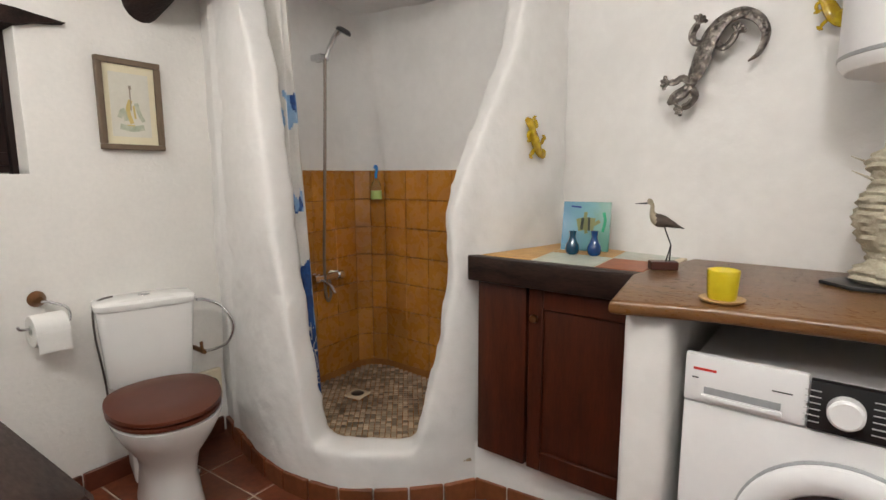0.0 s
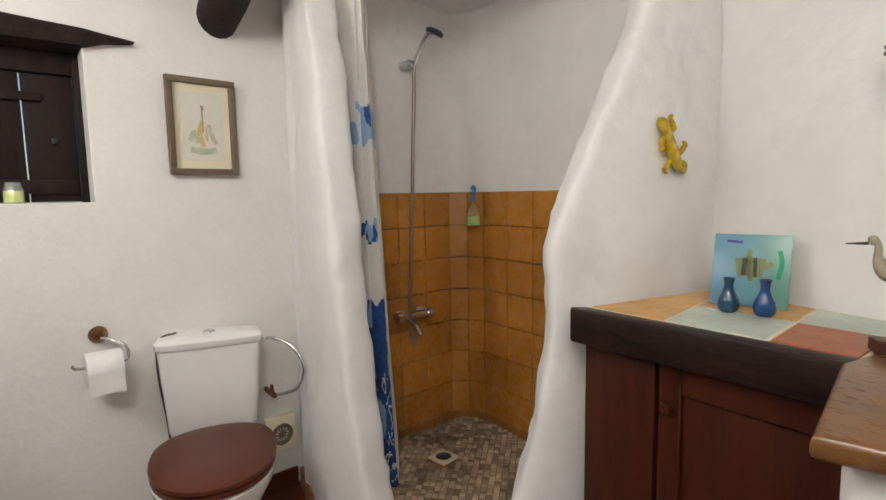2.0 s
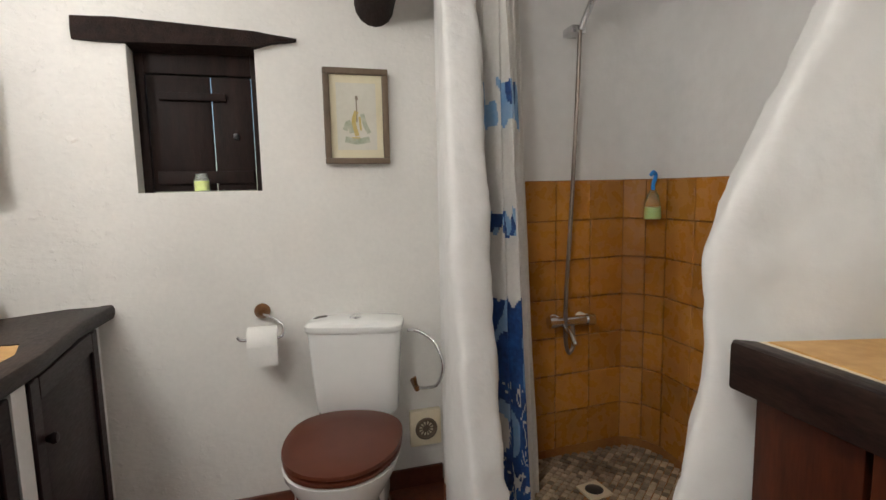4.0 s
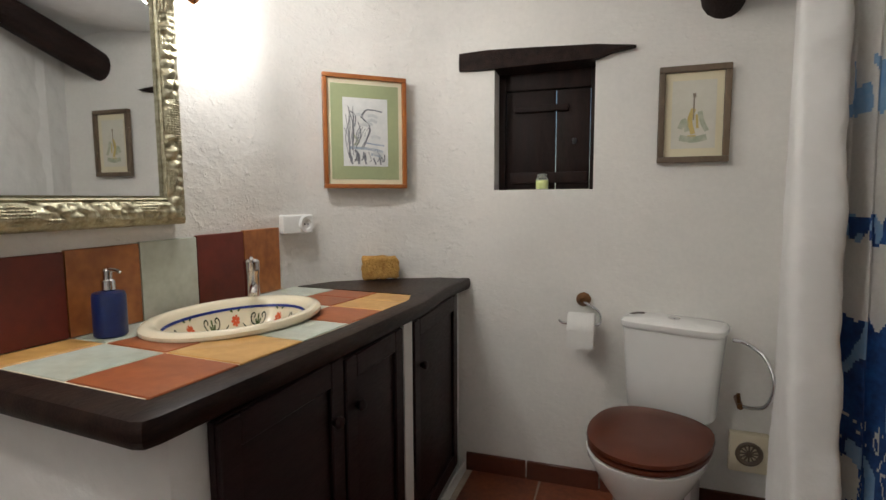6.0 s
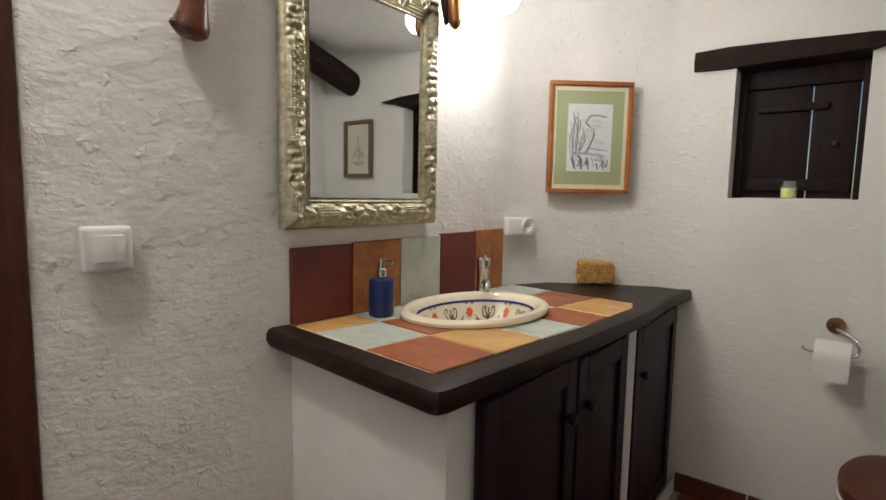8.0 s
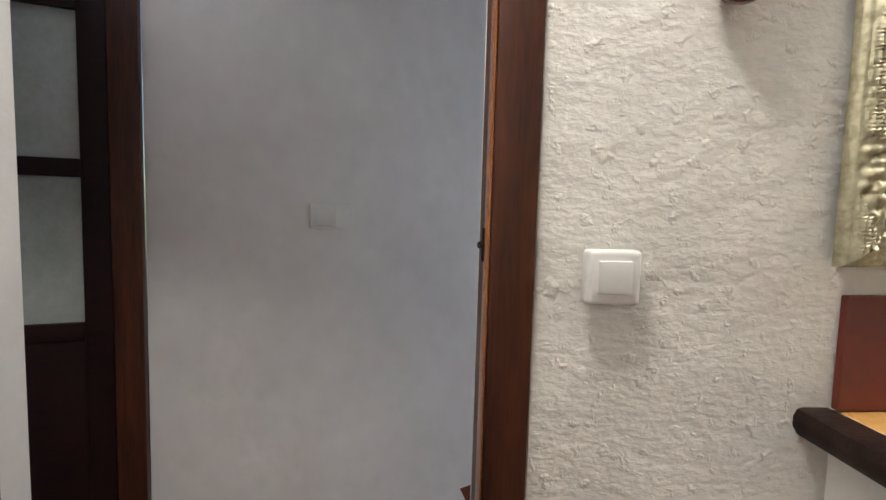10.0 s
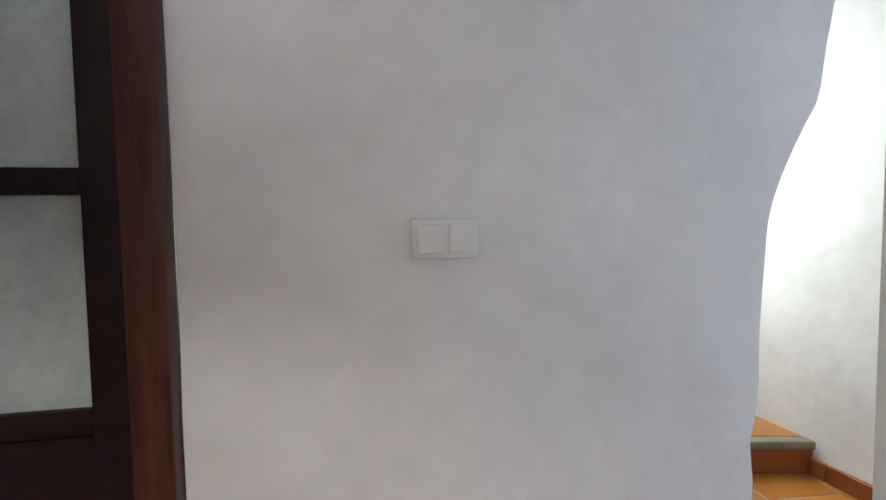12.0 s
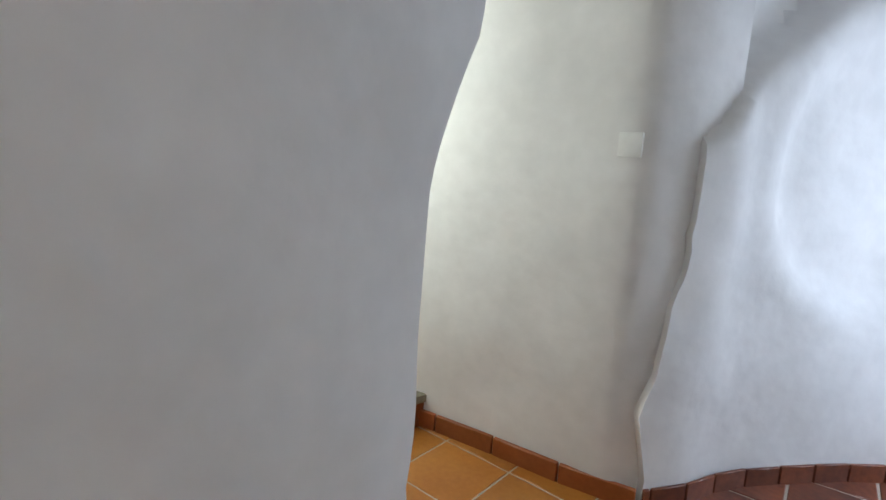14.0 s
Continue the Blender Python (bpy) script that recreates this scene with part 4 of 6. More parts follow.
vent = thing("wall_vent", pose(1.305, 2.333, 0.255, 0, 0, 3), "small square white extractor vent low on the wall", "vent")
part("plate", bx(-0.065, 0.065, -0.03, 0.0, -0.075, 0.075, 0.008), CREAM, vent)
r = lathe([(0.030, 0.0), (0.044, 0.0), (0.046, 0.006), (0.040, 0.010), (0.030, 0.006), (0.030, 0.0)], 28)
for v in r.verts:
    v.co = Vector((v.co.x, -0.030 - v.co.z, v.co.y))
part("ring", r, GREY_WOOD, vent)
for k in range(6):
    a = math.pi * k / 6
    c, s = math.cos(a) * 0.03, math.sin(a) * 0.03
    part("vane", tube([(-c, -0.034, -s), (c, -0.034, s)], 0.003, 6), GREY_WOOD, vent)

# ---- paper roll holder ----
holder = thing("toilet_roll_holder", pose(0.705, 2.292, 0.765, 0, 0, 3), "aged bronze toilet roll holder with a full white roll", "toilet roll holder")
m_ = lathe([(0.0, 0.030), (0.012, 0.028), (0.018, 0.018), (0.027, 0.008), (0.029, 0.0)], 20)
for v in m_.verts:
    v.co = Vector((v.co.x, -v.co.z, v.co.y + 0.025))
part("rosette", m_, BRONZE, holder)
part("arm", tube(smooth_path([(0.0, -0.02, 0.02), (0.03, -0.05, 0.012), (0.065, -0.07, -0.01), (0.07, -0.075, -0.045), (0.055, -0.078, -0.058), (0.0, -0.078, -0.058), (-0.07, -0.078, -0.058), (-0.085, -0.078, -0.045)], 6), 0.005, 10), CHROME, holder)
r = bmesh.new()
lathe([(0.018, -0.05), (0.054, -0.05), (0.056, -0.047), (0.056, 0.047), (0.054, 0.05), (0.018, 0.05), (0.018, -0.05)], 32, bm=r)
for v in r.verts:
    v.co = Vector((v.co.z, v.co.y - 0.078, v.co.x - 0.070))
roll = part("paper_roll", r, PAPER, holder, "full roll of white paper")
part("loose_sheet", bx(-0.049, 0.049, -0.1355, -0.1345, -0.14, -0.07, 0.0), PAPER, roll)


def picture(name, at, w, h, frame_w, frame_m, label, angle, mat_rings, tilt=0.0):
    t = thing(name, pose(*at, 0, tilt, angle), label, "picture")
    for a, b, c, d in ((-w / 2, w / 2, h / 2 - frame_w, h / 2), (-w / 2, w / 2, -h / 2, -h / 2 + frame_w), (-w / 2, -w / 2 + frame_w, -h / 2 + frame_w, h / 2 - frame_w), (w / 2 - frame_w, w / 2, -h / 2 + frame_w, h / 2 - frame_w)):
        part("frame", bx(a, b, -0.024, 0.0, c, d, 0.004), frame_m, t)
    z = -0.006
    for k, (inset, m_) in enumerate(mat_rings):
        part("mount" if k < len(mat_rings) - 1 else "print", bx(-w / 2 + inset, w / 2 - inset, z - 0.002 - 0.002 * k, z, -h / 2 + inset * 1.12, h / 2 - inset * 1.12), m_, t)
    return t, z - 0.002 - 0.002 * (len(mat_rings) - 1)


def strokes(parent, items, y, name="ink_drawing", kind=""):
    """Thin raised ink marks. Each item: points of (x, z), width, material."""
    by = {}
    for pts, w, m_ in items:
        by.setdefault(m_.name, (m_, []))[1].append((pts, w))
    for m_, some in by.values():
        bm = bmesh.new()
        for pts, w in some:
            p = smooth_path([(a, 0, b) for a, b in pts], 4) if len(pts) > 2 else [Vector((a, 0, b)) for a, b in pts]
            left, right = [], []
            for k, q in enumerate(p):
                d = (p[min(k + 1, len(p) - 1)] - p[max(k - 1, 0)]).normalized()
                n = Vector((-d.z, 0, d.x)) * w / 2
                left.append(bm.verts.new((q.x + n.x, y, q.z + n.z)))
                right.append(bm.verts.new((q.x - n.x, y, q.z - n.z)))
            for k in range(len(p) - 1):
                bm.faces.new((left[k], left[k + 1], right[k + 1], right[k]))
        ob_ = part(name, bm, m_, parent, smooth=False)
        if kind:
            tagged(ob_, kind=kind)


INK = mat("dark_ink_wash", (0.08, 0.08, 0.09), (0.26, 0.27, 0.30), 0.8, bump=0.0)
BLUE_WASH = mat("blue_wash", (0.25, 0.32, 0.42), (0.45, 0.50, 0.55), 0.8, scale=30, bump=0.0)
GREY_WASH = mat("warm_grey_wash", (0.20, 0.16, 0.12), (0.32, 0.28, 0.22), 0.8, bump=0.0)
GREEN_WASH = mat("green_wash", (0.34, 0.38, 0.28), (0.50, 0.51, 0.40), 0.8, scale=30, bump=0.0)
YELLOW_WASH = mat("yellow_wash", (0.60, 0.48, 0.20), (0.50, 0.38, 0.12), 0.8, bump=0.0)
SAGE = mat("sage_green_mount", (0.36, 0.40, 0.22), (0.32, 0.36, 0.20), 0.85, bump=0.0)
CREAM_CARD = mat("cream_card", (0.72, 0.66, 0.48), (0.68, 0.62, 0.44), 0.85, bump=0.0)
GREY_PRINT = mat("grey_white_print", (0.70, 0.70, 0.68), (0.60, 0.61, 0.60), 0.8, scale=25, bump=0.0)

heron, y0 = picture("framed_picture", (-0.118, 2.002, 1.457), 0.336, 0.440, 0.017, HONEY_WOOD, "honey-wood framed ink drawing of a wading bird, sage green mount", 45.5, [(0.015, CREAM_CARD), (0.032, SAGE), (0.078, GREY_PRINT)])


def heron_marks():
    """Loose brush marks: reeds, wing feathers, ground tufts and pale washes."""
    r_, out = random.Random(11), []
    pale = mat("pale_grey_wash", (0.48, 0.50, 0.52), (0.60, 0.61, 0.60), 0.8, scale=30, bump=0.0)
    for k in range(9):
        x, z = -0.075 + r_.random() * 0.04, -0.10 + r_.random() * 0.05
        out.append(([(x, z), (x + 0.012 * r_.uniform(-1, 1), z + 0.07), (x + 0.02 * r_.uniform(-1, 1), z + 0.10 + 0.07 * r_.random())], 0.0022, INK))
    for k in range(12):
        x, z = -0.03 + r_.random() * 0.045, -0.04 + r_.random() * 0.07
        out.append(([(x, z), (x - 0.012, z - 0.018), (x - 0.018, z - 0.035)], r_.uniform(0.0015, 0.004), INK))
    for k in range(14):
        x = -0.075 + r_.random() * 0.15
        out.append(([(x, -0.118 + r_.random() * 0.01), (x + 0.006, -0.105), (x + r_.uniform(-0.01, 0.012), -0.090 + 0.02 * r_.random())], r_.uniform(0.002, 0.006), INK))
    for k in range(9):
        x, z = -0.05 + r_.random() * 0.08, -0.09 + r_.random() * 0.17
        out.append(([(x, z), (x + 0.02, z + 0.004), (x + 0.04, z - 0.004)], r_.uniform(0.006, 0.013), pale))
    return out


strokes(heron, [([(-0.02, 0.055), (0.0, 0.085), (0.03, 0.088), (0.068, 0.082)], 0.005, INK), ([(0.0, 0.085), (-0.015, 0.06), (0.012, 0.03), (0.015, 0.005), (-0.005, -0.045)], 0.006, INK),
                ([(0.02, 0.01), (-0.01, -0.06)], 0.004, INK), ([(-0.07, 0.10), (-0.05, 0.02), (-0.055, -0.07)], 0.003, INK), ([(-0.06, 0.08), (-0.04, 0.06), (-0.045, 0.02)], 0.004, INK),
                ([(-0.03, 0.04), (-0.02, -0.01), (-0.04, -0.06)], 0.003, INK), ([(-0.07, -0.08), (-0.055, -0.125)], 0.008, INK), ([(-0.045, -0.07), (-0.03, -0.09), (-0.03, -0.125)], 0.009, INK),
                ([(-0.01, -0.09), (0.0, -0.125)], 0.007, INK), ([(0.03, -0.10), (0.04, -0.125)], 0.006, INK), ([(0.055, -0.10), (0.06, -0.125)], 0.005, INK), ([(-0.065, -0.06), (0.02, -0.065), (0.07, -0.075)], 0.010, BLUE_WASH),
                ([(0.0, -0.04), (0.03, -0.045), (0.075, -0.05)], 0.006, BLUE_WASH), ([(0.02, -0.085), (0.06, -0.09)], 0.010, BLUE_WASH), ([(-0.05, -0.05), (-0.03, -0.04), (-0.05, -0.01)], 0.008, GREEN_WASH)] + [(q, w, m_) for q, w, m_ in heron_marks()], y0 - 0.0012, kind="stuff")
cellop, y0 = picture("framed_picture", (1.076, 2.316, 1.493, ), 0.238, 0.345, 0.022, GREY_WOOD, "grey-brown wood framed watercolour print on cream card", 4, [(0.020, CREAM_CARD), (0.046, mat("pale_print", (0.66, 0.64, 0.56), (0.60, 0.58, 0.50), 0.85, bump=0.0))])
strokes(cellop, [([(0.0, 0.075), (0.002, 0.06)], 0.010, GREY_WASH), ([(0.0, 0.06), (0.0, -0.02)], 0.005, GREY_WASH), ([(0.0, 0.02), (-0.012, -0.02), (0.0, -0.07)], 0.016, YELLOW_WASH), ([(0.01, 0.0), (0.014, -0.05)], 0.008, YELLOW_WASH),
                 ([(-0.045, -0.05), (-0.03, -0.02), (-0.02, -0.06)], 0.018, GREEN_WASH), ([(0.02, 0.01), (0.03, -0.03), (0.045, -0.06)], 0.016, GREEN_WASH), ([(-0.045, -0.082), (0.0, -0.09), (0.045, -0.082)], 0.022, GREEN_WASH), ([(-0.02, -0.08), (0.01, -0.08)], 0.012, YELLOW_WASH)], y0 - 0.0012, kind="stuff")


# ---- mirror ----
def mirror():
    t = thing("mirror", pose(-0.170, 0.945, 1.455, 0, 0, 0), "mirror in a broad silver-gilt frame carved with leaves and grapes", "mirror")
    w, h, fw = 0.555, 0.665, 0.075
    R = Matrix.Rotation(radians(90 + 5.1), 4, "Z")
    t.matrix_world = Matrix.Translation((-0.205, 0.945, 1.462)) @ R

    def relief(u, v, off):
        x = u * 58 + off
        w_ = 1.7 * math.sin(u * 21 + off) + 5.0 * v
        leaf_ = abs(math.sin(x + w_)) ** 0.7
        vein = abs(math.sin(2.7 * x - 4 * v + w_))
        n = noise.noise(Vector((u * 45 + off, v * 6.2, off)))
        cell = abs(math.sin(u * 520) * math.sin(v * 34))
        grape = min(1, max(0, noise.noise(Vector((u * 13 + off, v * 1.5, 7))) - 0.02) * 6)
        return (1 - grape) * (0.0065 * leaf_ + 0.0045 * vein + 0.008 * n) + grape * (0.008 + 0.006 * cell)

    def side(L, m_, off):
        bm = bmesh.new()
        nu, nv = int(L / 0.0028), 34
        rows_ = []
        for i in range(nu + 1):
            row = []
            for j in range(nv + 1):
                v = j / nv
                trim = v * fw
                u = trim + (L - 2 * trim) * i / nu
                hgt = 0.010 + 0.012 * math.sin(math.pi * min(1, v * 1.15)) ** 0.7
                if 0.12 < v < 0.84:
                    hgt += relief(u, v, off) * math.sin(math.pi * (v - 0.12) / 0.72) ** 0.4
                elif v >= 0.84:
                    hgt = 0.016 + 0.004 * math.sin((v - 0.84) / 0.16 * math.pi * 2)
                else:
                    hgt = 0.006 + 0.012 * math.sin(v / 0.12 * math.pi / 2)
                row.append(bm.verts.new((u - L / 2, -hgt, v * fw)))
            rows_.append(row)
        for a, b in zip(rows_, rows_[1:]):
            for j in range(nv):
                bm.faces.new((a[j], b[j], b[j + 1], a[j + 1]))
        first = [bm.verts.new((r_[0].co.x, 0.004, 0)) for r_ in rows_]
        last_ = [bm.verts.new((r_[-1].co.x, 0.0, fw)) for r_ in rows_]
        for k in range(len(rows_) - 1):
            bm.faces.new((first[k], first[k + 1], rows_[k + 1][0], rows_[k][0]))
            bm.faces.new((rows_[k][-1], rows_[k + 1][-1], last_[k + 1], last_[k]))
        bmesh.ops.recalc_face_normals(bm, faces=bm.faces)
        ob = part("frame", bm, GILT, t)
        ob.matrix_basis = m_

    side(w, pose(0, 0, -h / 2), 0.0)
    side(w, pose(0, 0, h / 2, 0, 180, 0), 4.0)
    side(h, pose(-w / 2, 0, 0, 0, 90, 0), 9.0)
    side(h, pose(w / 2, 0, 0, 0, -90, 0), 14.0)
    g = bpy.data.materials.new("mirror_glass")
    g.use_nodes = True
    p = g.node_tree.nodes["Principled BSDF"]
    p.inputs["Base Color"].default_value, p.inputs["Metallic"].default_value, p.inputs["Roughness"].default_value = (0.82, 0.84, 0.84, 1), 1.0, 0.015
    part("glass", bx(-w / 2 + fw - 0.004, w / 2 - fw + 0.004, -0.010, -0.006, -h / 2 + fw - 0.004, h / 2 - fw + 0.004), g, t)
    part("back", bx(-w / 2 + 0.012, w / 2 - 0.012, -0.004, 0.012, -h / 2 + 0.012, h / 2 - 0.012), DARK_WOOD, t)


mirror()

sconce = thing("wall_lamp", pose(0, 0, 0), "copper and dark wood wall lamp with a glowing bulb", "lamp")
part("stem", tube([(-0.165, 1.225, 1.99), (-0.158, 1.225, 1.80), (-0.155, 1.226, 1.725), (-0.155, 1.226, 1.708), (-0.155, 1.226, 1.70)], [0.02, 0.02, 0.02, 0.014, 0.004], 18), COPPER, sconce, "copper rod")
part("back_plate", tube([(-0.188, 1.222, 1.99), (-0.188, 1.222, 1.78), (-0.186, 1.222, 1.72)], [0.014, 0.016, 0.006], 10), BEAM_WOOD, sconce)
part("arm", tube(smooth_path([(-0.165, 1.235, 1.96), (-0.12, 1.29, 1.985), (-0.060, 1.345, 1.860)], 5), 0.008, 10), COPPER, sconce)
bulb = part("bulb", lathe([(0.0, -0.044), (0.018, -0.040), (0.036, -0.023), (0.044, 0.0), (0.034, 0.024), (0.018, 0.04), (0.014, 0.06)], 24), emit("bulb_glow", (1.0, 0.93, 0.82), 9.0), sconce, "round glowing white bulb")
bulb.matrix_basis = pose(-0.060, 1.345, 1.800)
bulb.visible_shadow = False

# ---- coat hook, switch, sockets ----
hook = thing("coat_hook", pose(0, 0, 0), "polished dark red-brown branch wood coat hook on the rough wall", "coat hook")
part("branch", tube(smooth_path([(-0.13, 0.480, 1.98), (-0.135, 0.482, 1.80), (-0.14, 0.482, 1.66), (-0.150, 0.480, 1.575), (-0.162, 0.478, 1.535), (-0.170, 0.474, 1.506)], 5), [0.024] * 16 + [0.025, 0.027, 0.029, 0.031, 0.033, 0.034, 0.034, 0.032, 0.026, 0.015], 14), mat("polished_branch", (0.16, 0.045, 0.018), (0.05, 0.014, 0.008), 0.25, scale=10, bump=0.2), hook)
part("knot", tube([(-0.160, 0.455, 1.525), (-0.160, 0.443, 1.529), (-0.160, 0.437, 1.531)], [0.012, 0.009, 0.004], 8), mat("polished_branch", (0, 0, 0)), hook)


def wall_plate(name, m_, label, kind_):
    """A surface switch or socket; its face looks along -y of its own axes."""
    t = thing(name, m_, label, "socket" if "socket" in name else "switch")
    if kind_ == "switch":
        part("housing", bx(-0.042, 0.042, -0.022, 0.006, -0.042, 0.042, 0.009, 3), WHITE_PLASTIC, t)
        part("rocker", bx(-0.026, 0.026, -0.028, -0.021, -0.024, 0.026, 0.003), WHITE_PLASTIC, t)
    elif kind_ == "double":
        part("housing", bx(-0.072, 0.072, -0.010, 0.006, -0.041, 0.041, 0.004), WHITE_PLASTIC, t)
        for x in (-0.034, 0.034):
            part("rocker", bx(x - 0.027, x + 0.027, -0.016, -0.009, -0.030, 0.030, 0.003), WHITE_PLASTIC, t)
    elif kind_ == "single":
        part("housing", bx(-0.041, 0.041, -0.010, 0.006, -0.041, 0.041, 0.004), WHITE_PLASTIC, t)
        part("rocker", bx(-0.031, 0.031, -0.016, -0.009, -0.031, 0.031, 0.003), WHITE_PLASTIC, t)
    else:
        part("box", bx(-0.105, 0.040, -0.022, 0.006, -0.036, 0.036, 0.009, 3), WHITE_PLASTIC, t)
        r_ = lathe([(0.0, 0.004), (0.018, 0.004), (0.020, 0.010), (0.031, 0.012), (0.033, 0.008), (0.033, 0.0)], 28)
        for v in r_.verts:
            v.co = Vector((v.co.x, -0.022 - v.co.z, v.co.y))
        part("outlet", r_, WHITE_PLASTIC, t)
        for x in (-0.008, 0.008):
            part("hole", tube([(x, -0.0265, 0), (x, -0.0275, 0)], 0.003, 8), BLACK, t)
    return t


wall_plate("light_switch", pose(-0.198, 0.325, 1.105, 0, 0, 91), "square white plastic surface switch on the rough plaster wall", "switch")
wall_plate("wall_socket", pose(-0.272, 1.785, 1.102, 0, 0, 80), "white plastic surface socket on the rough plaster wall above the worktop", "socket")
wall_plate("light_switch", pose(-1.137, -0.243, 1.160, 0, 0, 112.5), "double white rocker switch painted over on the plain hall wall", "double")
wall_plate("light_switch", pose(-1.835, 1.553, 1.322, 0, 0, -161 + 360), "single white rocker switch on the bright hall wall", "single")

# ---- sink ----
hole = obj("hole", lathe([(0.0, 0.70), (0.90, 0.70), (0.90, 1.0), (0.0, 1.0)], 48, sx=0.178, sy=0.243), CREAM)
hole.matrix_world = pose(-0.025, 1.195, 0)
for ob in list(scene.objects):
    if ob.type == "MESH" and (ob.parent is counter_w and ob.name.split(".")[0] in ("slab", "worktop_tile") or ob is base_w):
        cut = ob.modifiers.new("cut", "BOOLEAN")
        cut.object, cut.operation, cut.solver = hole, "DIFFERENCE", "EXACT"
        old = ob.data
        ob.data = bpy.data.meshes.new_from_object(ob.evaluated_get(bpy.context.evaluated_depsgraph_get()))
        ob.modifiers.clear()
bpy.data.objects.remove(hole)

sink = thing("washbasin", pose(-0.025, 1.203, wz(0, 1.195), 0, 0, 0), "oval cream ceramic washbasin painted with red flowers and green scrolls", "washbasin")
prof = [(1.0, 0.0), (1.03, 0.006), (1.03, 0.014), (1.0, 0.021), (0.955, 0.023), (0.90, 0.021), (0.86, 0.014), (0.83, 0.0), (0.78, -0.03), (0.68, -0.07), (0.5, -0.105), (0.2, -0.12), (0.0, -0.121)]
AX, AY = 0.178, 0.243
bm = lathe([(r_, z) for r_, z in prof], 64, sx=AX, sy=AY)
part("bowl", bm, CREAM, sink)
BLUE_LINE = mat("cobalt_paint", (0.02, 0.03, 0.18), (0.03, 0.05, 0.25), 0.25, bump=0.0)
GREEN_LINE = mat("olive_paint", (0.05, 0.08, 0.02), (0.09, 0.12, 0.04), 0.25, bump=0.0)
RED_LINE = mat("vermilion_paint", (0.65, 0.10, 0.03), (0.55, 0.08, 0.03), 0.25, bump=0.0)
DARK_LINE = mat("dark_green_paint", (0.02, 0.03, 0.02), (0.03, 0.04, 0.02), 0.25, bump=0.0)


def bowl_point(a, d):
    """A place just inside the bowl: angle a, and d from 0 at the top of the inner side to 1 low down."""
    d -= 0.12
    rr = np.interp(d, [0, 0.25, 0.6, 1.0], [0.835, 0.783, 0.685, 0.52])
    zz = np.interp(d, [0, 0.25, 0.6, 1.0], [0.002, -0.028, -0.066, -0.100])
    return Vector((AX * (rr - 0.006) * math.cos(a), AY * (rr - 0.006) * math.sin(a), zz + 0.0015))


def painted(lines, m_, name):
    bm = bmesh.new()
    for pts, w in lines:
        p = [Vector((q[0], q[1], 0)) for q in pts]
        p = smooth_path(p, 5) if len(p) > 2 else p
        L_, R_ = [], []
        for k, q in enumerate(p):
            d = (p[min(k + 1, len(p) - 1)] - p[max(k - 1, 0)])
            d = Vector((d.x * 0.2, d.y * 0.1)).normalized()
            n = Vector((-d.y, d.x))
            L_.append(bm.verts.new(bowl_point(q.x + n.x * w / 2 / 0.2, q.y + n.y * w / 2 / 0.1)))
            R_.append(bm.verts.new(bowl_point(q.x - n.x * w / 2 / 0.2, q.y - n.y * w / 2 / 0.1)))
        for k in range(len(p) - 1):
            bm.faces.new((L_[k], L_[k + 1], R_[k + 1], R_[k]))
    part(name, bm, m_, sink)


painted([([(k * math.pi / 24, 0.17) for k in range(49)], 0.006)], BLUE_LINE, "painted_band")
FLOWER_RED = mat("orange_red_paint", (0.70, 0.15, 0.05), (0.60, 0.09, 0.04), 0.25, bump=0.0)
darks, yellows = [], []
for k in range(8):
    a = math.pi * 2 * k / 8 + 0.2
    reds, greens = [], []
    for q in range(7):
        th = 2 * math.pi * q / 7 + 0.3 * k
        reds.append(([(a + 0.006 * math.cos(th), 0.46 + 0.012 * math.sin(th)), (a + 0.045 * math.cos(th), 0.46 + 0.09 * math.sin(th)), (a + 0.070 * math.cos(th), 0.46 + 0.14 * math.sin(th))], 0.0085 if q % 2 else 0.0065))
    painted(reds, FLOWER_RED, "painted_flower")
    b = a + math.pi / 8
    for s in (-1, 0, 1):
        greens.append(([(b + s * 0.012, 0.66), (b + s * 0.030, 0.54 - 0.08 * (s == 0)), (b + s * 0.045, 0.46 - 0.12 * (s == 0))], 0.0052))
        greens.append(([(a + s * 0.10, 0.72), (a + s * 0.16, 0.66), (a + s * 0.20, 0.70)], 0.007))
    for line in greens:
        painted([line], GREEN_LINE, "painted_leaf")
    for s in (-1, 1):
        darks.append(([(b + s * 0.02, 0.62), (b + s * 0.10, 0.56), (b + s * 0.13, 0.42), (b + s * 0.10, 0.32), (b + s * 0.06, 0.36), (b + s * 0.075, 0.44)], 0.0034))
        darks.append(([(b + s * 0.02, 0.66), (b + s * 0.12, 0.70), (b + s * 0.22, 0.62), (b + s * 0.27, 0.54)], 0.0030))
        yellows.append(([(a + s * 0.04, 0.24), (a + s * 0.07, 0.20), (a + s * 0.05, 0.16)], 0.0045))
for line in darks:
    painted([line], DARK_LINE, "painted_scroll")
for line in yellows:
    painted([line], GREEN_LINE, "painted_bud")
part("drain", lathe([(0.0, -0.112), (0.02, -0.112), (0.023, -0.117)], 20), CHROME, sink)

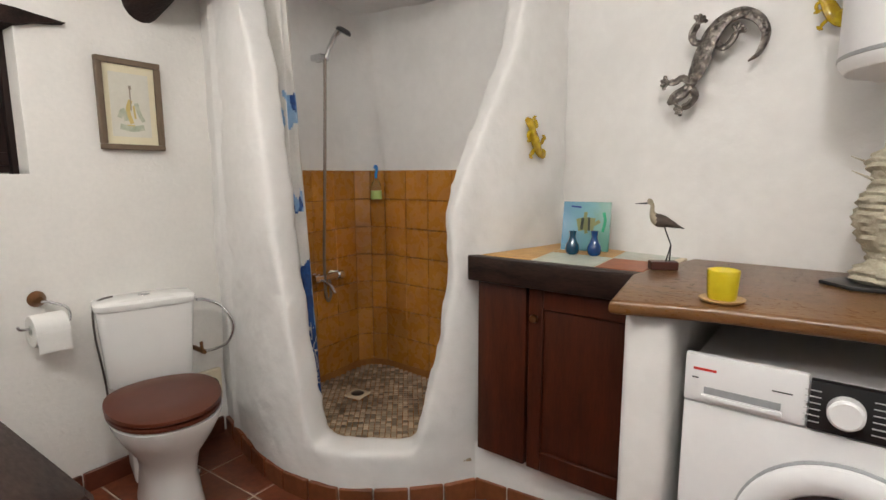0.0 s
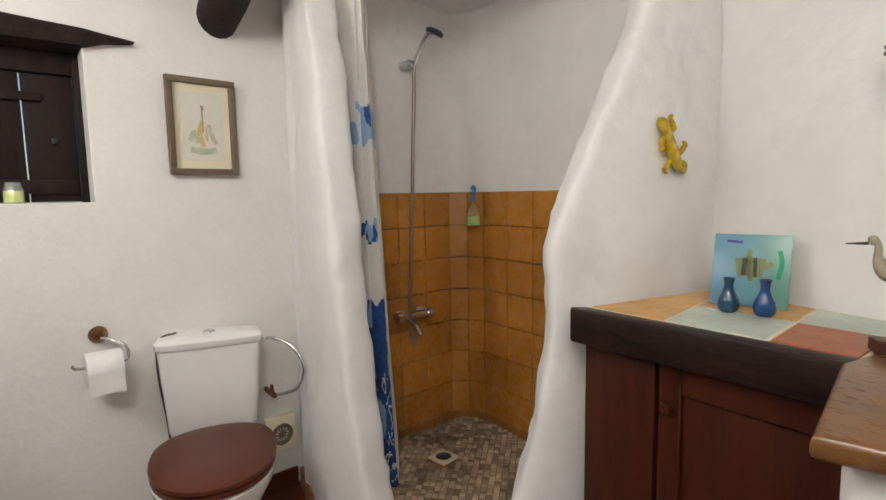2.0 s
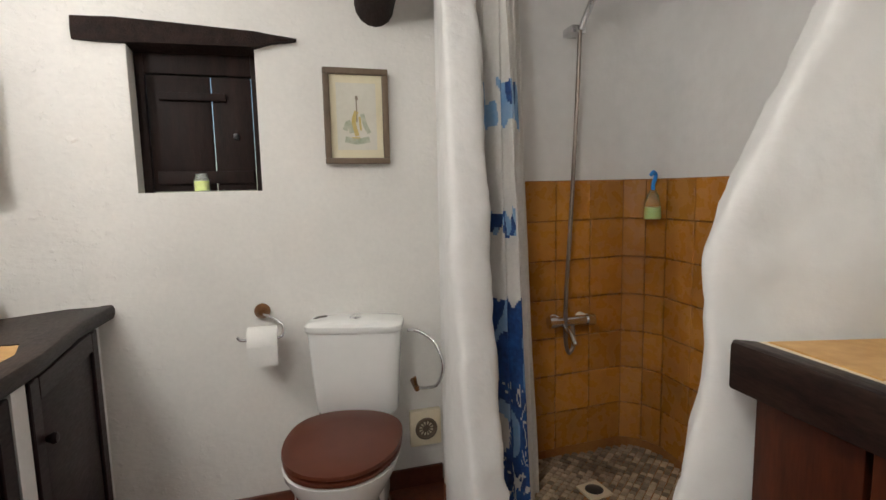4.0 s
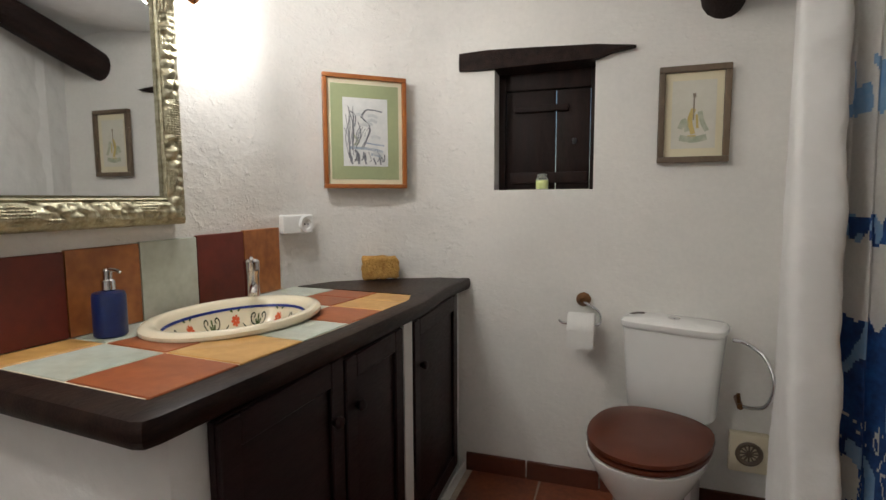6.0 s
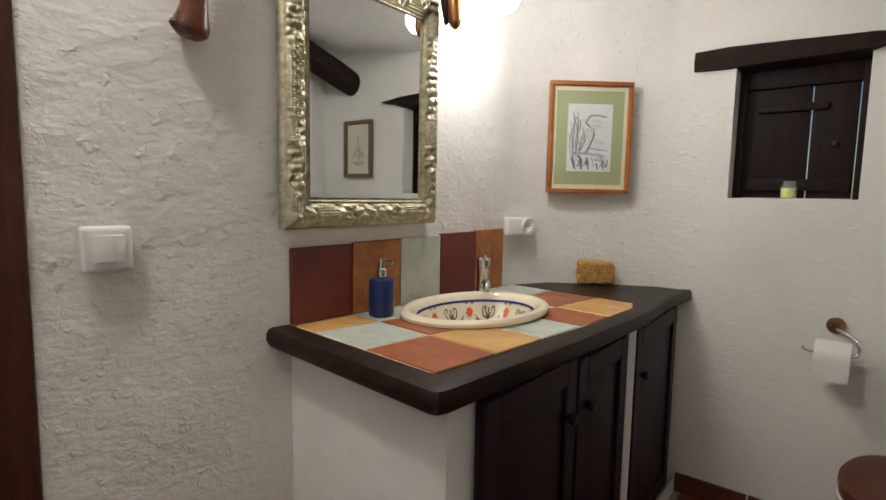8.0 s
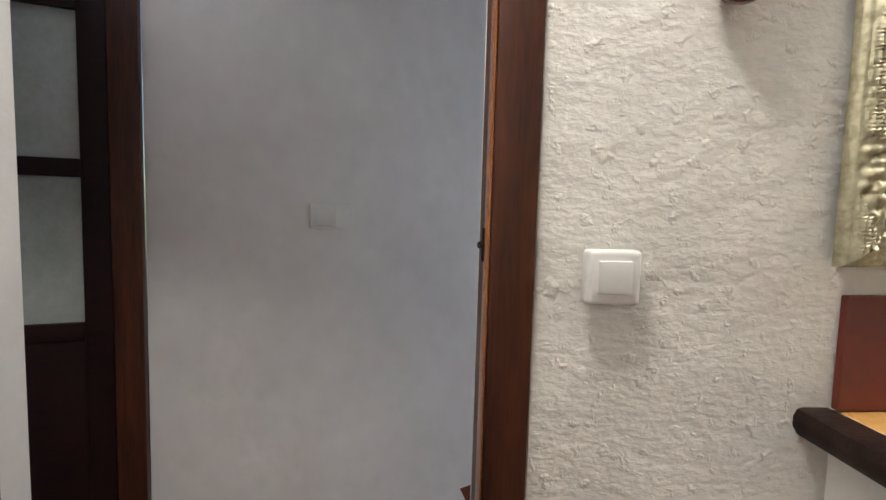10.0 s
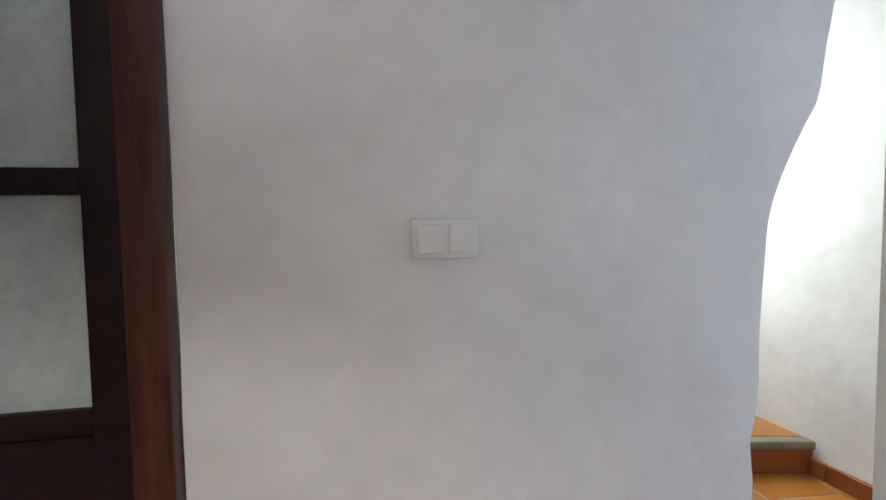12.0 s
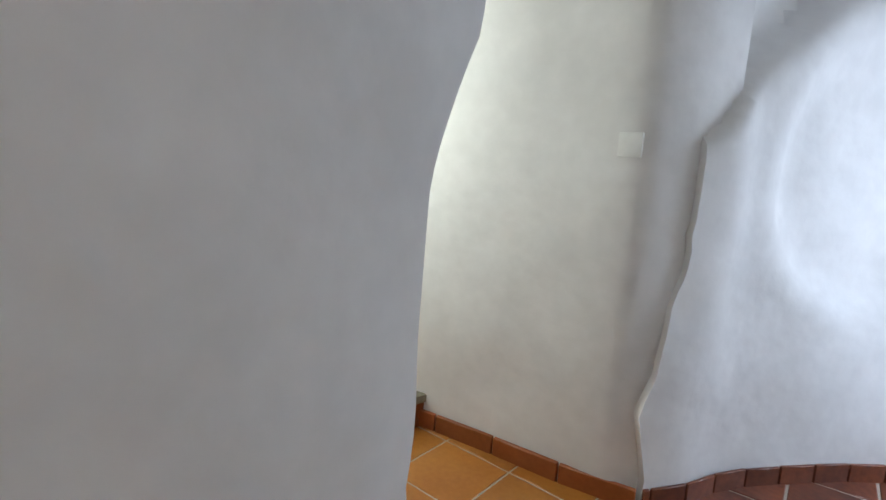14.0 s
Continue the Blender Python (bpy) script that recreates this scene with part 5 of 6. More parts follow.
tap = thing("basin_tap", pose(-0.165, 1.405, wz(0, 1.40) + 0.001, 0, 0, 0), "chrome basin mixer tap behind the painted washbasin", "tap")
part("body", tube([(0, 0, 0), (0.0, 0, 0.012), (0.0, 0, 0.013), (0, 0, 0.085), (0, 0, 0.10)], [0.026, 0.026, 0.022, 0.021, 0.023], 20), CHROME, tap)
part("spout", tube(smooth_path([(0.0, 0, 0.045), (0.035, -0.03, 0.060), (0.068, -0.068, 0.056), (0.078, -0.08, 0.044)], 5), 0.011, 14), CHROME, tap)
part("lever", tube([(0, 0, 0.101), (0.0, 0, 0.128), (0.0, 0, 0.136)], [0.023, 0.024, 0.015], 18), CHROME, tap)
part("lever_handle", tube([(0.0, 0, 0.128), (0.022, -0.024, 0.140), (0.036, -0.038, 0.143)], [0.008, 0.007, 0.005], 10), CHROME, tap)

soap = thing("soap_dispenser", pose(-0.155, 0.953, wz(0, 0.965), 0, 0, -25) @ Matrix.Diagonal((0.95, 0.95, 1.05, 1.0)), "dark blue glazed soap dispenser with a chrome pump", "soap dispenser")
part("bottle", lathe([(0.0, 0.0), (0.032, 0.0), (0.036, 0.004), (0.036, 0.088), (0.033, 0.095), (0.014, 0.098), (0.0, 0.098)], 28), BLUE_GLAZE, soap)
part("collar", lathe([(0.014, 0.0985), (0.016, 0.101), (0.015, 0.120), (0.012, 0.123), (0.0, 0.123)], 20), CHROME, soap)
part("pump", tube([(0, 0, 0.123), (0, 0, 0.142), (0.0, 0, 0.146)], [0.010, 0.011, 0.008], 14), CHROME, soap)
part("spout", tube([(0, 0, 0.143), (0.03, 0.012, 0.144), (0.047, 0.018, 0.141)], [0.005, 0.004, 0.003], 10), CHROME, soap)


def lumpy(bm, amp, freq, seed=0):
    for v in bm.verts:
        n_ = Vector((noise.noise(v.co * freq + Vector((seed, 0, 0))), noise.noise(v.co * freq + Vector((0, seed + 5, 0))), noise.noise(v.co * freq + Vector((0, 0, seed + 9)))))
        v.co += n_ * amp
    return bm


bm = bx(-0.075, 0.075, -0.024, 0.024, 0.0, 0.092, 0.014, 3)
bmesh.ops.subdivide_edges(bm, edges=bm.edges, cuts=4, use_grid_fill=True)
lumpy(bm, 0.008, 40)
lo = min(v.co.z for v in bm.verts)
for v in bm.verts:
    v.co.z -= lo
place(obj("sponge_stone", bm, STONE), pose(-0.075, 2.03, wz(0, 2.0) + 0.001, 0, 0, 42), "rough ochre porous block standing on the dark corner shelf", "decorative stone")

# ---- window sill jar ----
GLASS = mat("clear_glass", (0.85, 0.88, 0.86), (0.80, 0.84, 0.82), 0.08, bump=0.0, trans=0.9)
LIME = mat("lime_wax", (0.82, 0.86, 0.22), (0.76, 0.80, 0.18), 0.6, bump=0.0)
jar = thing("candle_jar", pose(0.525, 2.325, 1.231), "small glass jar candle with pale lime wax on the window sill", "candle")
part("wax", lathe([(0.0, 0.002), (0.024, 0.002), (0.025, 0.036), (0.0, 0.037)], 20), LIME, jar)
part("glass", lathe([(0.0, 0.0), (0.027, 0.0), (0.0275, 0.04), (0.02, 0.052), (0.021, 0.062), (0.019, 0.062), (0.018, 0.053), (0.0262, 0.04), (0.0262, 0.001), (0.0, 0.001)], 24), GLASS, jar)

# ---- shower things ----
shower = thing("shower_set", pose(0, 0, 0), "chrome wall shower with rail, hose and hand shower on ochre tiles", "shower")
part("mixer_body", tube([(1.765, 2.075, 0.715), (1.83, 2.078, 0.715), (1.90, 2.082, 0.715)], 0.019, 18), CHROME, shower)
for x in (1.755, 1.91):
    part("knob", tube([(x - 0.014, 2.078, 0.715), (x + 0.014, 2.079, 0.715)], 0.024, 20), CHROME, shower)
    part("inlet", tube([(x + (0.02 if x < 1.8 else -0.02), 2.13, 0.715), (x + (0.02 if x < 1.8 else -0.02), 2.085, 0.715)], 0.022, 16), CERAMIC, shower)
part("spout", tube(smooth_path([(1.80, 2.07, 0.70), (1.802, 2.02, 0.68), (1.805, 1.99, 0.65)], 4), 0.010, 12), CHROME, shower)
part("holder", bx(1.815, 1.870, 2.055, 2.135, 1.755, 1.783, 0.006), CHROME, shower)
part("hose", tube(smooth_path([(1.848, 2.06, 1.77), (1.842, 2.068, 1.5), (1.822, 2.068, 1.1), (1.806, 2.066, 0.85), (1.800, 2.06, 0.66), (1.812, 2.056, 0.60), (1.832, 2.058, 0.63), (1.832, 2.065, 0.70)], 8), 0.0075, 10), mat("dull_hose_metal", (0.34, 0.29, 0.25), (0.26, 0.22, 0.19), 0.35, 0.8, bump=0.0), shower)
part("hand_shower", tube([(1.848, 2.055, 1.765), (1.858, 2.045, 1.80), (1.875, 2.02, 1.86), (1.885, 2.00, 1.885)], [0.010, 0.011, 0.012, 0.015], 14), CHROME, shower)
hd = lathe([(0.0, 0.012), (0.025, 0.012), (0.036, 0.004), (0.038, -0.006), (0.034, -0.010), (0.0, -0.010)], 26)
ob = part("shower_head", hd, BLACK, shower, "round dark shower head")
ob.matrix_basis = pose(1.893, 1.975, 1.882, 24, 14, 0)

drain = thing("shower_drain", pose(1.815, 1.865, 0.162, 0, 0, 10), "square cream shower drain with a dark round grate", "drain")
part("frame", bx(-0.045, 0.045, -0.045, 0.045, -0.006, 0.004, 0.002), CREAM, drain)
part("grate", lathe([(0.0, 0.0065), (0.028, 0.0065), (0.032, 0.0042)], 20), BLACK, drain)

bottle = thing("hanging_bottle", pose(2.135, 2.03, 1.092) @ Matrix.Scale(0.8, 4), "clear bottle of green gel hanging on a blue hook", "bottle")
part("gel", lathe([(0.0, 0.003), (0.035, 0.003), (0.0365, 0.012), (0.0362, 0.055), (0.0, 0.057)], 20), mat("lime_gel", (0.66, 0.84, 0.36), (0.58, 0.76, 0.28), 0.3, bump=0.0), bottle)
part("bottle", lathe([(0.0, 0.0), (0.0365, 0.0), (0.0385, 0.01), (0.036, 0.06), (0.027, 0.11), (0.016, 0.125), (0.016, 0.135), (0.0, 0.135)], 24), mat("clear_plastic", (0.9, 0.93, 0.88), (0.86, 0.9, 0.84), 0.06, bump=0.0, trans=0.97), bottle)
part("hook", tube(smooth_path([(0.0, 0, 0.136), (0.0, 0, 0.16), (0.012, 0.005, 0.185), (0.018, 0.008, 0.205), (0.0, 0.0, 0.218), (-0.018, -0.008, 0.205)], 5), 0.009, 10), mat("blue_plastic", (0.02, 0.32, 0.85), (0.02, 0.26, 0.75), 0.35, bump=0.0), bottle)


def curtain():
    t = thing("shower_curtain", pose(0, 0, 0), "gathered white shower curtain printed with blue shells and sea motifs", "curtain")
    n, mrows = 130, 210
    bm = bmesh.new()
    grid = []
    for j in range(mrows + 1):
        z = 0.165 + 1.78 * j / mrows
        f = j / mrows
        line = [(1.425, 1.90 + 0.04 * f), (1.545 - 0.055 * f, 1.80 + 0.05 * f), (1.545 - 0.055 * f + 0.085, 1.93 + 0.05 * f)]
        reach = length(line)
        row = []
        for i in range(n + 1):
            u = i / n
            (x, y), _ = along(line, min(reach * u, reach - 0.0005))
            w = (0.024 if u < 0.42 else 0.014) * min(1, abs(u - 0.42) * 9) * math.sin(u * 2 * math.pi * 4.5 + 0.7 * math.sin(f * 3)) * (1 - 0.25 * f) + 0.006 * noise.noise(Vector((u * 6, f * 5, 0)))
            row.append(bm.verts.new((x + 0.25 * w, y - w, z)))
        grid.append(row)
    me_idx = {}
    for j in range(mrows):
        for i in range(n):
            f = bm.faces.new((grid[j][i], grid[j][i + 1], grid[j + 1][i + 1], grid[j + 1][i]))
            z, u = 0.165 + 1.78 * j / mrows, i / n
            z += 0.03 * noise.noise(Vector((u * 11, z * 9, 8)))
            big = noise.noise(Vector((u * 9, z * 7, 2)))
            edge_ = 0.03 * noise.noise(Vector((u * 14, 3, 0)))
            if z < 0.86 + edge_ and u < 0.52:
                spot = noise.noise(Vector((u * 26, z * 26, 5)))
                ring = abs(noise.noise(Vector((u * 17, z * 21, 5))))
                f.material_index = 0 if (ring < 0.05 and z < 0.60 and big < 0.15) or (0.36 < z < 0.47 and 0.18 < u < 0.26) else (2 if big > 0.32 else 1)
            elif 1.07 < z < 1.15 and 0.10 < u < 0.44 and big > -0.3:
                f.material_index = 1 if noise.noise(Vector((u * 20, z * 20, 1))) > -0.1 else 2
            elif 1.40 < z < 1.54 and u < 0.8 and big > -0.15:
                f.material_index = 2 if big < 0.25 else 1
    part("cloth", bm, LINEN, t, mats=(BLUE_CLOTH, PALE_BLUE_CLOTH))
    part("rod", tube(smooth_path([(1.40, 1.70, 1.97), (1.48, 2.0, 1.96), (1.66, 2.12, 1.955)], 6), 0.006, 8), CERAMIC, t)


for ob in scene.objects:
    if ob.parent in (bottle, jar) and ob.name.split(".")[0] in ("bottle", "glass"):
        ob.visible_shadow = False


curtain()

# ---- washing machine ----
wm = thing("washing_machine", pose(1.378, 0.0085, 0.0, 0, 0, -90), "white front-loading washing machine with a black control panel", "washing machine")
# own axes: x runs along the front, -y out of the front
W2 = 0.2985
part("body", bx(-W2, W2, 0.012, 0.56, 0.02, 0.805, 0.008), ENAMEL, wm)
part("front_panel", bx(-W2, W2, -0.004, 0.011, 0.03, 0.728, 0.008), ENAMEL, wm)
part("fascia", bx(-W2, -0.075, -0.008, 0.011, 0.731, 0.838, 0.006), ENAMEL, wm)
part("control_panel", bx(-0.0735, W2, -0.010, 0.011, 0.731, 0.830, 0.004), BLACK, wm, "black control panel")
part("drawer_lip", bx(-0.262, -0.115, -0.018, -0.008, 0.742, 0.752, 0.003), ENAMEL, wm)
part("drawer_recess", bx(-0.258, -0.118, -0.0095, -0.0075, 0.753, 0.768, 0.0), GREY_PLASTIC, wm)
k = lathe([(0.0, 0.026), (0.024, 0.026), (0.029, 0.022), (0.030, 0.0)], 32)
for v in k.verts:
    v.co = Vector((v.co.x - 0.016, -0.010 - v.co.z, v.co.y + 0.781))
part("dial", k, ENAMEL, wm, "round white programme dial")
RED_MARK = mat("red_print", (0.6, 0.03, 0.02), (0.55, 0.03, 0.02), 0.4, bump=0.0)
PALE_MARK = mat("pale_print_marks", (0.55, 0.55, 0.55), (0.5, 0.5, 0.5), 0.5, bump=0.0)
part("badge", bx(-0.281, -0.236, -0.0092, -0.0078, 0.803, 0.8085, 0.0), RED_MARK, wm, "red printed maker's bar")
part("mark", bx(-0.283, -0.270, -0.0092, -0.0078, 0.784, 0.7865, 0.0), LED_MARK, wm)
part("mark", bx(-0.135, -0.100, -0.0092, -0.0078, 0.790, 0.7925, 0.0), LED_MARK, wm)
for s in (-1, 1):
    for q in range(6):
        part("mark", bx(-0.016 + s * 0.052 - 0.013, -0.016 + s * 0.052 + 0.013, -0.0115, -0.0098, 0.747 + q * 0.0125, 0.7488 + q * 0.0125, 0.0), PALE_MARK, wm)
door = bmesh.new()
lathe([(0.128, 0.0), (0.178, 0.0), (0.186, 0.010), (0.184, 0.020), (0.172, 0.030), (0.150, 0.032), (0.132, 0.022), (0.128, 0.0)], 56, bm=door)
for v in door.verts:
    v.co = Vector((v.co.x, -0.004 - v.co.z, v.co.y + 0.485))
d = part("door_ring", door, ENAMEL, wm, "round white porthole door")
ch = lathe([(0.176, 0.0), (0.190, 0.0), (0.190, 0.004), (0.186, 0.007), (0.176, 0.0)], 56)
for v in ch.verts:
    v.co = Vector((v.co.x, -0.0042 - v.co.z, v.co.y + 0.485))
part("outer_ring", ch, GREY_PLASTIC, wm)
gl = lathe([(0.0, 0.006), (0.06, 0.010), (0.11, 0.018), (0.130, 0.022)], 48)
for v in gl.verts:
    v.co = Vector((v.co.x, -0.004 - v.co.z, v.co.y + 0.485))
part("porthole", gl, mat("smoked_glass", (0.03, 0.03, 0.035), (0.02, 0.02, 0.025), 0.08, bump=0.0, coat=0.5), d)
for x in (-0.24, 0.24):
    part("foot", tube([(x, 0.06, 0.0), (x, 0.06, 0.022)], 0.02, 14), BLACK, wm)

# ---- things on the east worktop ----
candle = thing("candle_glass", pose(1.410, 0.252, 0.950), "yellow candle glass standing on a small round wooden saucer", "candle")
part("saucer", lathe([(0.0, 0.0), (0.036, 0.0), (0.043, 0.004), (0.046, 0.008), (0.043, 0.009), (0.035, 0.006), (0.0, 0.006)], 32), mat("pale_wood", (0.55, 0.36, 0.16), (0.45, 0.28, 0.11), 0.5), candle)
bm = lathe([(0.0, 0.0065), (0.027, 0.0065), (0.029, 0.012), (0.0325, 0.066), (0.0315, 0.070), (0.029, 0.067), (0.027, 0.050), (0.0, 0.048)], 32)
lumpy(bm, 0.0016, 45, 3)
YG = mat("yellow_frosted_glass", (0.72, 0.60, 0.02), (0.62, 0.48, 0.01), 0.3, bump=0.0, trans=0.25)
part("glass", bm, YG, candle)

bird = thing("bird_figure", pose(1.735, 0.462, 0.950, 0, 0, -58), "carved wading bird figure with wire legs on a dark wooden block", "figurine")
bm = bx(-0.045, 0.045, -0.020, 0.020, 0.0, 0.024, 0.002, 1)
tube(smooth_path([(-0.060, 0, 0.182), (-0.052, 0, 0.187), (-0.045, 0, 0.176), (-0.044, 0, 0.155), (-0.030, 0, 0.138), (0.0, 0, 0.132), (0.035, 0, 0.121), (0.062, 0, 0.113)], 5),
     [0.004, 0.0065, 0.009, 0.0095, 0.0095, 0.009, 0.0085, 0.008, 0.0075, 0.0078, 0.008, 0.0085, 0.0085, 0.009, 0.010, 0.012, 0.014, 0.016, 0.018, 0.0195, 0.021, 0.0215, 0.0215, 0.021, 0.020, 0.018, 0.016, 0.014, 0.012, 0.010, 0.008, 0.006, 0.0045, 0.003, 0.002, 0.001], 12, bm, 0.75)
tube([(-0.062, 0, 0.182), (-0.080, 0, 0.1815), (-0.100, 0, 0.181)], [0.003, 0.002, 0.001], 8, bm)
tube([(-0.004, -0.004, 0.118), (0.012, -0.004, 0.085), (0.020, -0.005, 0.068), (0.006, -0.006, 0.023)], 0.0022, 6, bm)
tube([(-0.002, 0.004, 0.118), (0.014, 0.004, 0.085), (0.023, 0.005, 0.068), (0.022, 0.006, 0.023)], 0.0022, 6, bm)
for v in bm.verts:
    v.co.x *= 0.84
    v.co.z *= 1.04 if v.co.z > 0.025 else 1.0
bird_ob = obj("bird_figure", bm, mat("bird_paint", (0.030, 0.020, 0.015), (0.075, 0.055, 0.042), 0.5, scale=60, fine=160, bump=0.2, dist=0.001), mats=(mat("buff_paint", (0.36, 0.31, 0.22), (0.28, 0.24, 0.17), 0.6, bump=0.1), mat("dark_red_wood", (0.08, 0.02, 0.012), (0.05, 0.014, 0.009), 0.4), BLACK))
for p in bird_ob.data.polygons:
    c = p.center
    if c.z < 0.0255:
        p.material_index = 2
    elif c.z < 0.120 or c.x < -0.052:
        p.material_index = 3
    elif c.x < -0.029:
        p.material_index = 1
lb = bird["label"]
bpy.data.objects.remove(bird)
place(bird_ob, pose(1.735, 0.462, 0.9495, 0, 0, -62), lb, "figurine")

art = thing("glass_picture", look((1.95, 0.79, 1.04), (1.0, 0.50, 1.28)) @ pose(0, 0, 0, -90, 0, 0), "square blue and green fused glass plaque with a striped fish", "picture")
art.matrix_world = Matrix.Translation((1.945, 0.79, 0.949)) @ pose(0, 0, 0, 0, 0, -77) @ pose(0, 0, 0, -14, 0, 0)


def fade(name, left_, right_, axis_scale):
    m_ = bpy.data.materials.new(name)
    m_.use_nodes = True
    nt = m_.node_tree
    tcn = nt.nodes.new("ShaderNodeTexCoord")
    sp_ = nt.nodes.new("ShaderNodeSeparateXYZ")
    nt.links.new(tcn.outputs["Generated"], sp_.inputs[0])
    no = nt.nodes.new("ShaderNodeTexNoise")
    no.inputs["Scale"].default_value = axis_scale
    nt.links.new(tcn.outputs["Generated"], no.inputs[0])
    ad = nt.nodes.new("ShaderNodeMath")
    ad.operation = "MULTIPLY_ADD"
    nt.links.new(no.outputs[0], ad.inputs[0])
    ad.inputs[1].default_value = 0.5
    nt.links.new(sp_.outputs[0], ad.inputs[2])
    nt.links.new(ramp(nt, ad.outputs[0], [(0.3, left_), (0.8, tuple((a + b) / 2 * 1.15 for a, b in zip(left_, right_))), (1.15, right_)]), nt.nodes["Principled BSDF"].inputs["Base Color"])
    nt.nodes["Principled BSDF"].inputs["Roughness"].default_value = 0.3
    return m_


part("glass", bx(-0.084, 0.084, -0.004, 0.004, 0.0, 0.178, 0.002), fade("blue_green_glass", (0.10, 0.24, 0.36), (0.11, 0.27, 0.22), 5.0), art)
OLIVE = mat("olive_glass", (0.22, 0.24, 0.10), (0.16, 0.18, 0.07), 0.2, bump=0.0)
strokes(art, [([(-0.030, 0.092), (0.0, 0.098), (0.030, 0.095)], 0.046, OLIVE), ([(0.028, 0.095), (0.048, 0.108)], 0.012, OLIVE), ([(-0.002, 0.14), (-0.004, 0.10), (0.004, 0.062)], 0.012, OLIVE)], -0.0048, "fish")
strokes(art, [([(-0.012, 0.118), (-0.014, 0.075)], 0.010, DARK_LINE)], -0.0052, "fish_stripe")
strokes(art, [([(0.010, 0.120), (0.012, 0.072)], 0.008, DARK_LINE)], -0.0052, "fish_stripe")
strokes(art, [([(-0.055, 0.160), (-0.02, 0.157)], 0.006, BLUE_LINE)], -0.0052, "weed")
strokes(art, [([(0.06, 0.14), (0.066, 0.11), (0.060, 0.07)], 0.010, mat("green_glass_paint", (0.02, 0.30, 0.14), (0.02, 0.22, 0.10), 0.2, bump=0.0))], -0.0050, "weed")
for (x, y, h_, mm) in ((1.855, 0.795, 0.080, TEAL_GLASS), (1.868, 0.722, 0.083, mat("deep_blue_glass", (0.006, 0.05, 0.19), (0.005, 0.03, 0.11), 0.08, bump=0.0, coat=0.6))):
    v_ = obj("glass_bottle", lathe([(0.0, 0.0), (0.016, 0.0), (0.022, 0.007), (0.024, 0.019), (0.022, 0.032), (0.014, 0.047), (0.0095, 0.062), (0.012, h_ - 0.004), (0.014, h_), (0.010, h_), (0.009, h_ - 0.012), (0.0, h_ - 0.014)], 28), mm)
    place(v_, pose(x, y, 0.9485), "small pear-shaped blue glass bottle in front of the plaque", "bottle", "glass bottles in front of the plaque")

# sea creature statue
bm = bmesh.new()
lathe([(0.0, 0.0), (0.058, 0.0), (0.072, 0.012), (0.066, 0.035), (0.045, 0.05), (0.040, 0.07), (0.066, 0.11), (0.076, 0.16), (0.070, 0.20), (0.052, 0.235), (0.050, 0.26), (0.062, 0.285), (0.050, 0.31), (0.03, 0.325), (0.026, 0.36), (0.0, 0.362)], 44, bm=bm)
bmesh.ops.subdivide_edges(bm, edges=[e for e in bm.edges if abs(e.verts[0].co.z - e.verts[1].co.z) > 0.005], cuts=4)
for v in bm.verts:
    a = math.atan2(v.co.y, v.co.x)
    k_ = 1 + 0.07 * math.sin(v.co.z * 330 + 3 * math.sin(a * 2)) + 0.10 * noise.noise(v.co * 30)
    v.co.x *= k_
    v.co.y *= k_
for s in range(9):
    a = s * 0.7 + 2
    tube([(0.05 * math.cos(a), 0.05 * math.sin(a), 0.25 + 0.012 * s % 0.06), (0.095 * math.cos(a), 0.095 * math.sin(a), 0.27 + 0.012 * s % 0.06)], [0.004, 0.001], 6, bm)
k_ring = len(bm.faces)
tube([(0.03 + 0.0 * k, -0.035 + 0.034 * math.cos(k * 0.349), 0.315 + 0.034 * math.sin(k * 0.349)) for k in range(19)], 0.0028, 6, bm)
tube([(0.0, 0.0, 0.33), (0.0, 0.0, 0.375)], [0.022, 0.020], 14, bm)
place(obj("rope_sea_creature_statue", bm, ROPE), pose(1.80, -0.03, 0.958), "cream rope-textured sea creature statue on a dark slate base", "statue")
bm = prism([(0.13, 0.0), (0.08, 0.07), (0.0, 0.085), (-0.09, 0.055), (-0.12, -0.03), (-0.04, -0.085), (0.08, -0.065)], 0.0, 0.010, bevel=0.003)
place(obj("slate_base", bm, BLACK), pose(1.79, -0.03, 0.9495, 0, 0, 100), "thin dark slate plate under the rope statue", "plate")

heater = thing("water_heater", pose(1.775, -0.098, 1.440), "white enamelled cylindrical water heater on the wall", "water heater")
part("tank", lathe([(0.0, 0.010), (0.150, 0.0), (0.190, 0.010), (0.202, 0.026), (0.204, 0.034), (0.204, 0.56), (0.0, 0.56)], 64), ENAMEL, heater)
part("rim", lathe([(0.2045, 0.036), (0.2065, 0.038), (0.2065, 0.044), (0.2045, 0.046)], 64), GREY_PLASTIC, heater)


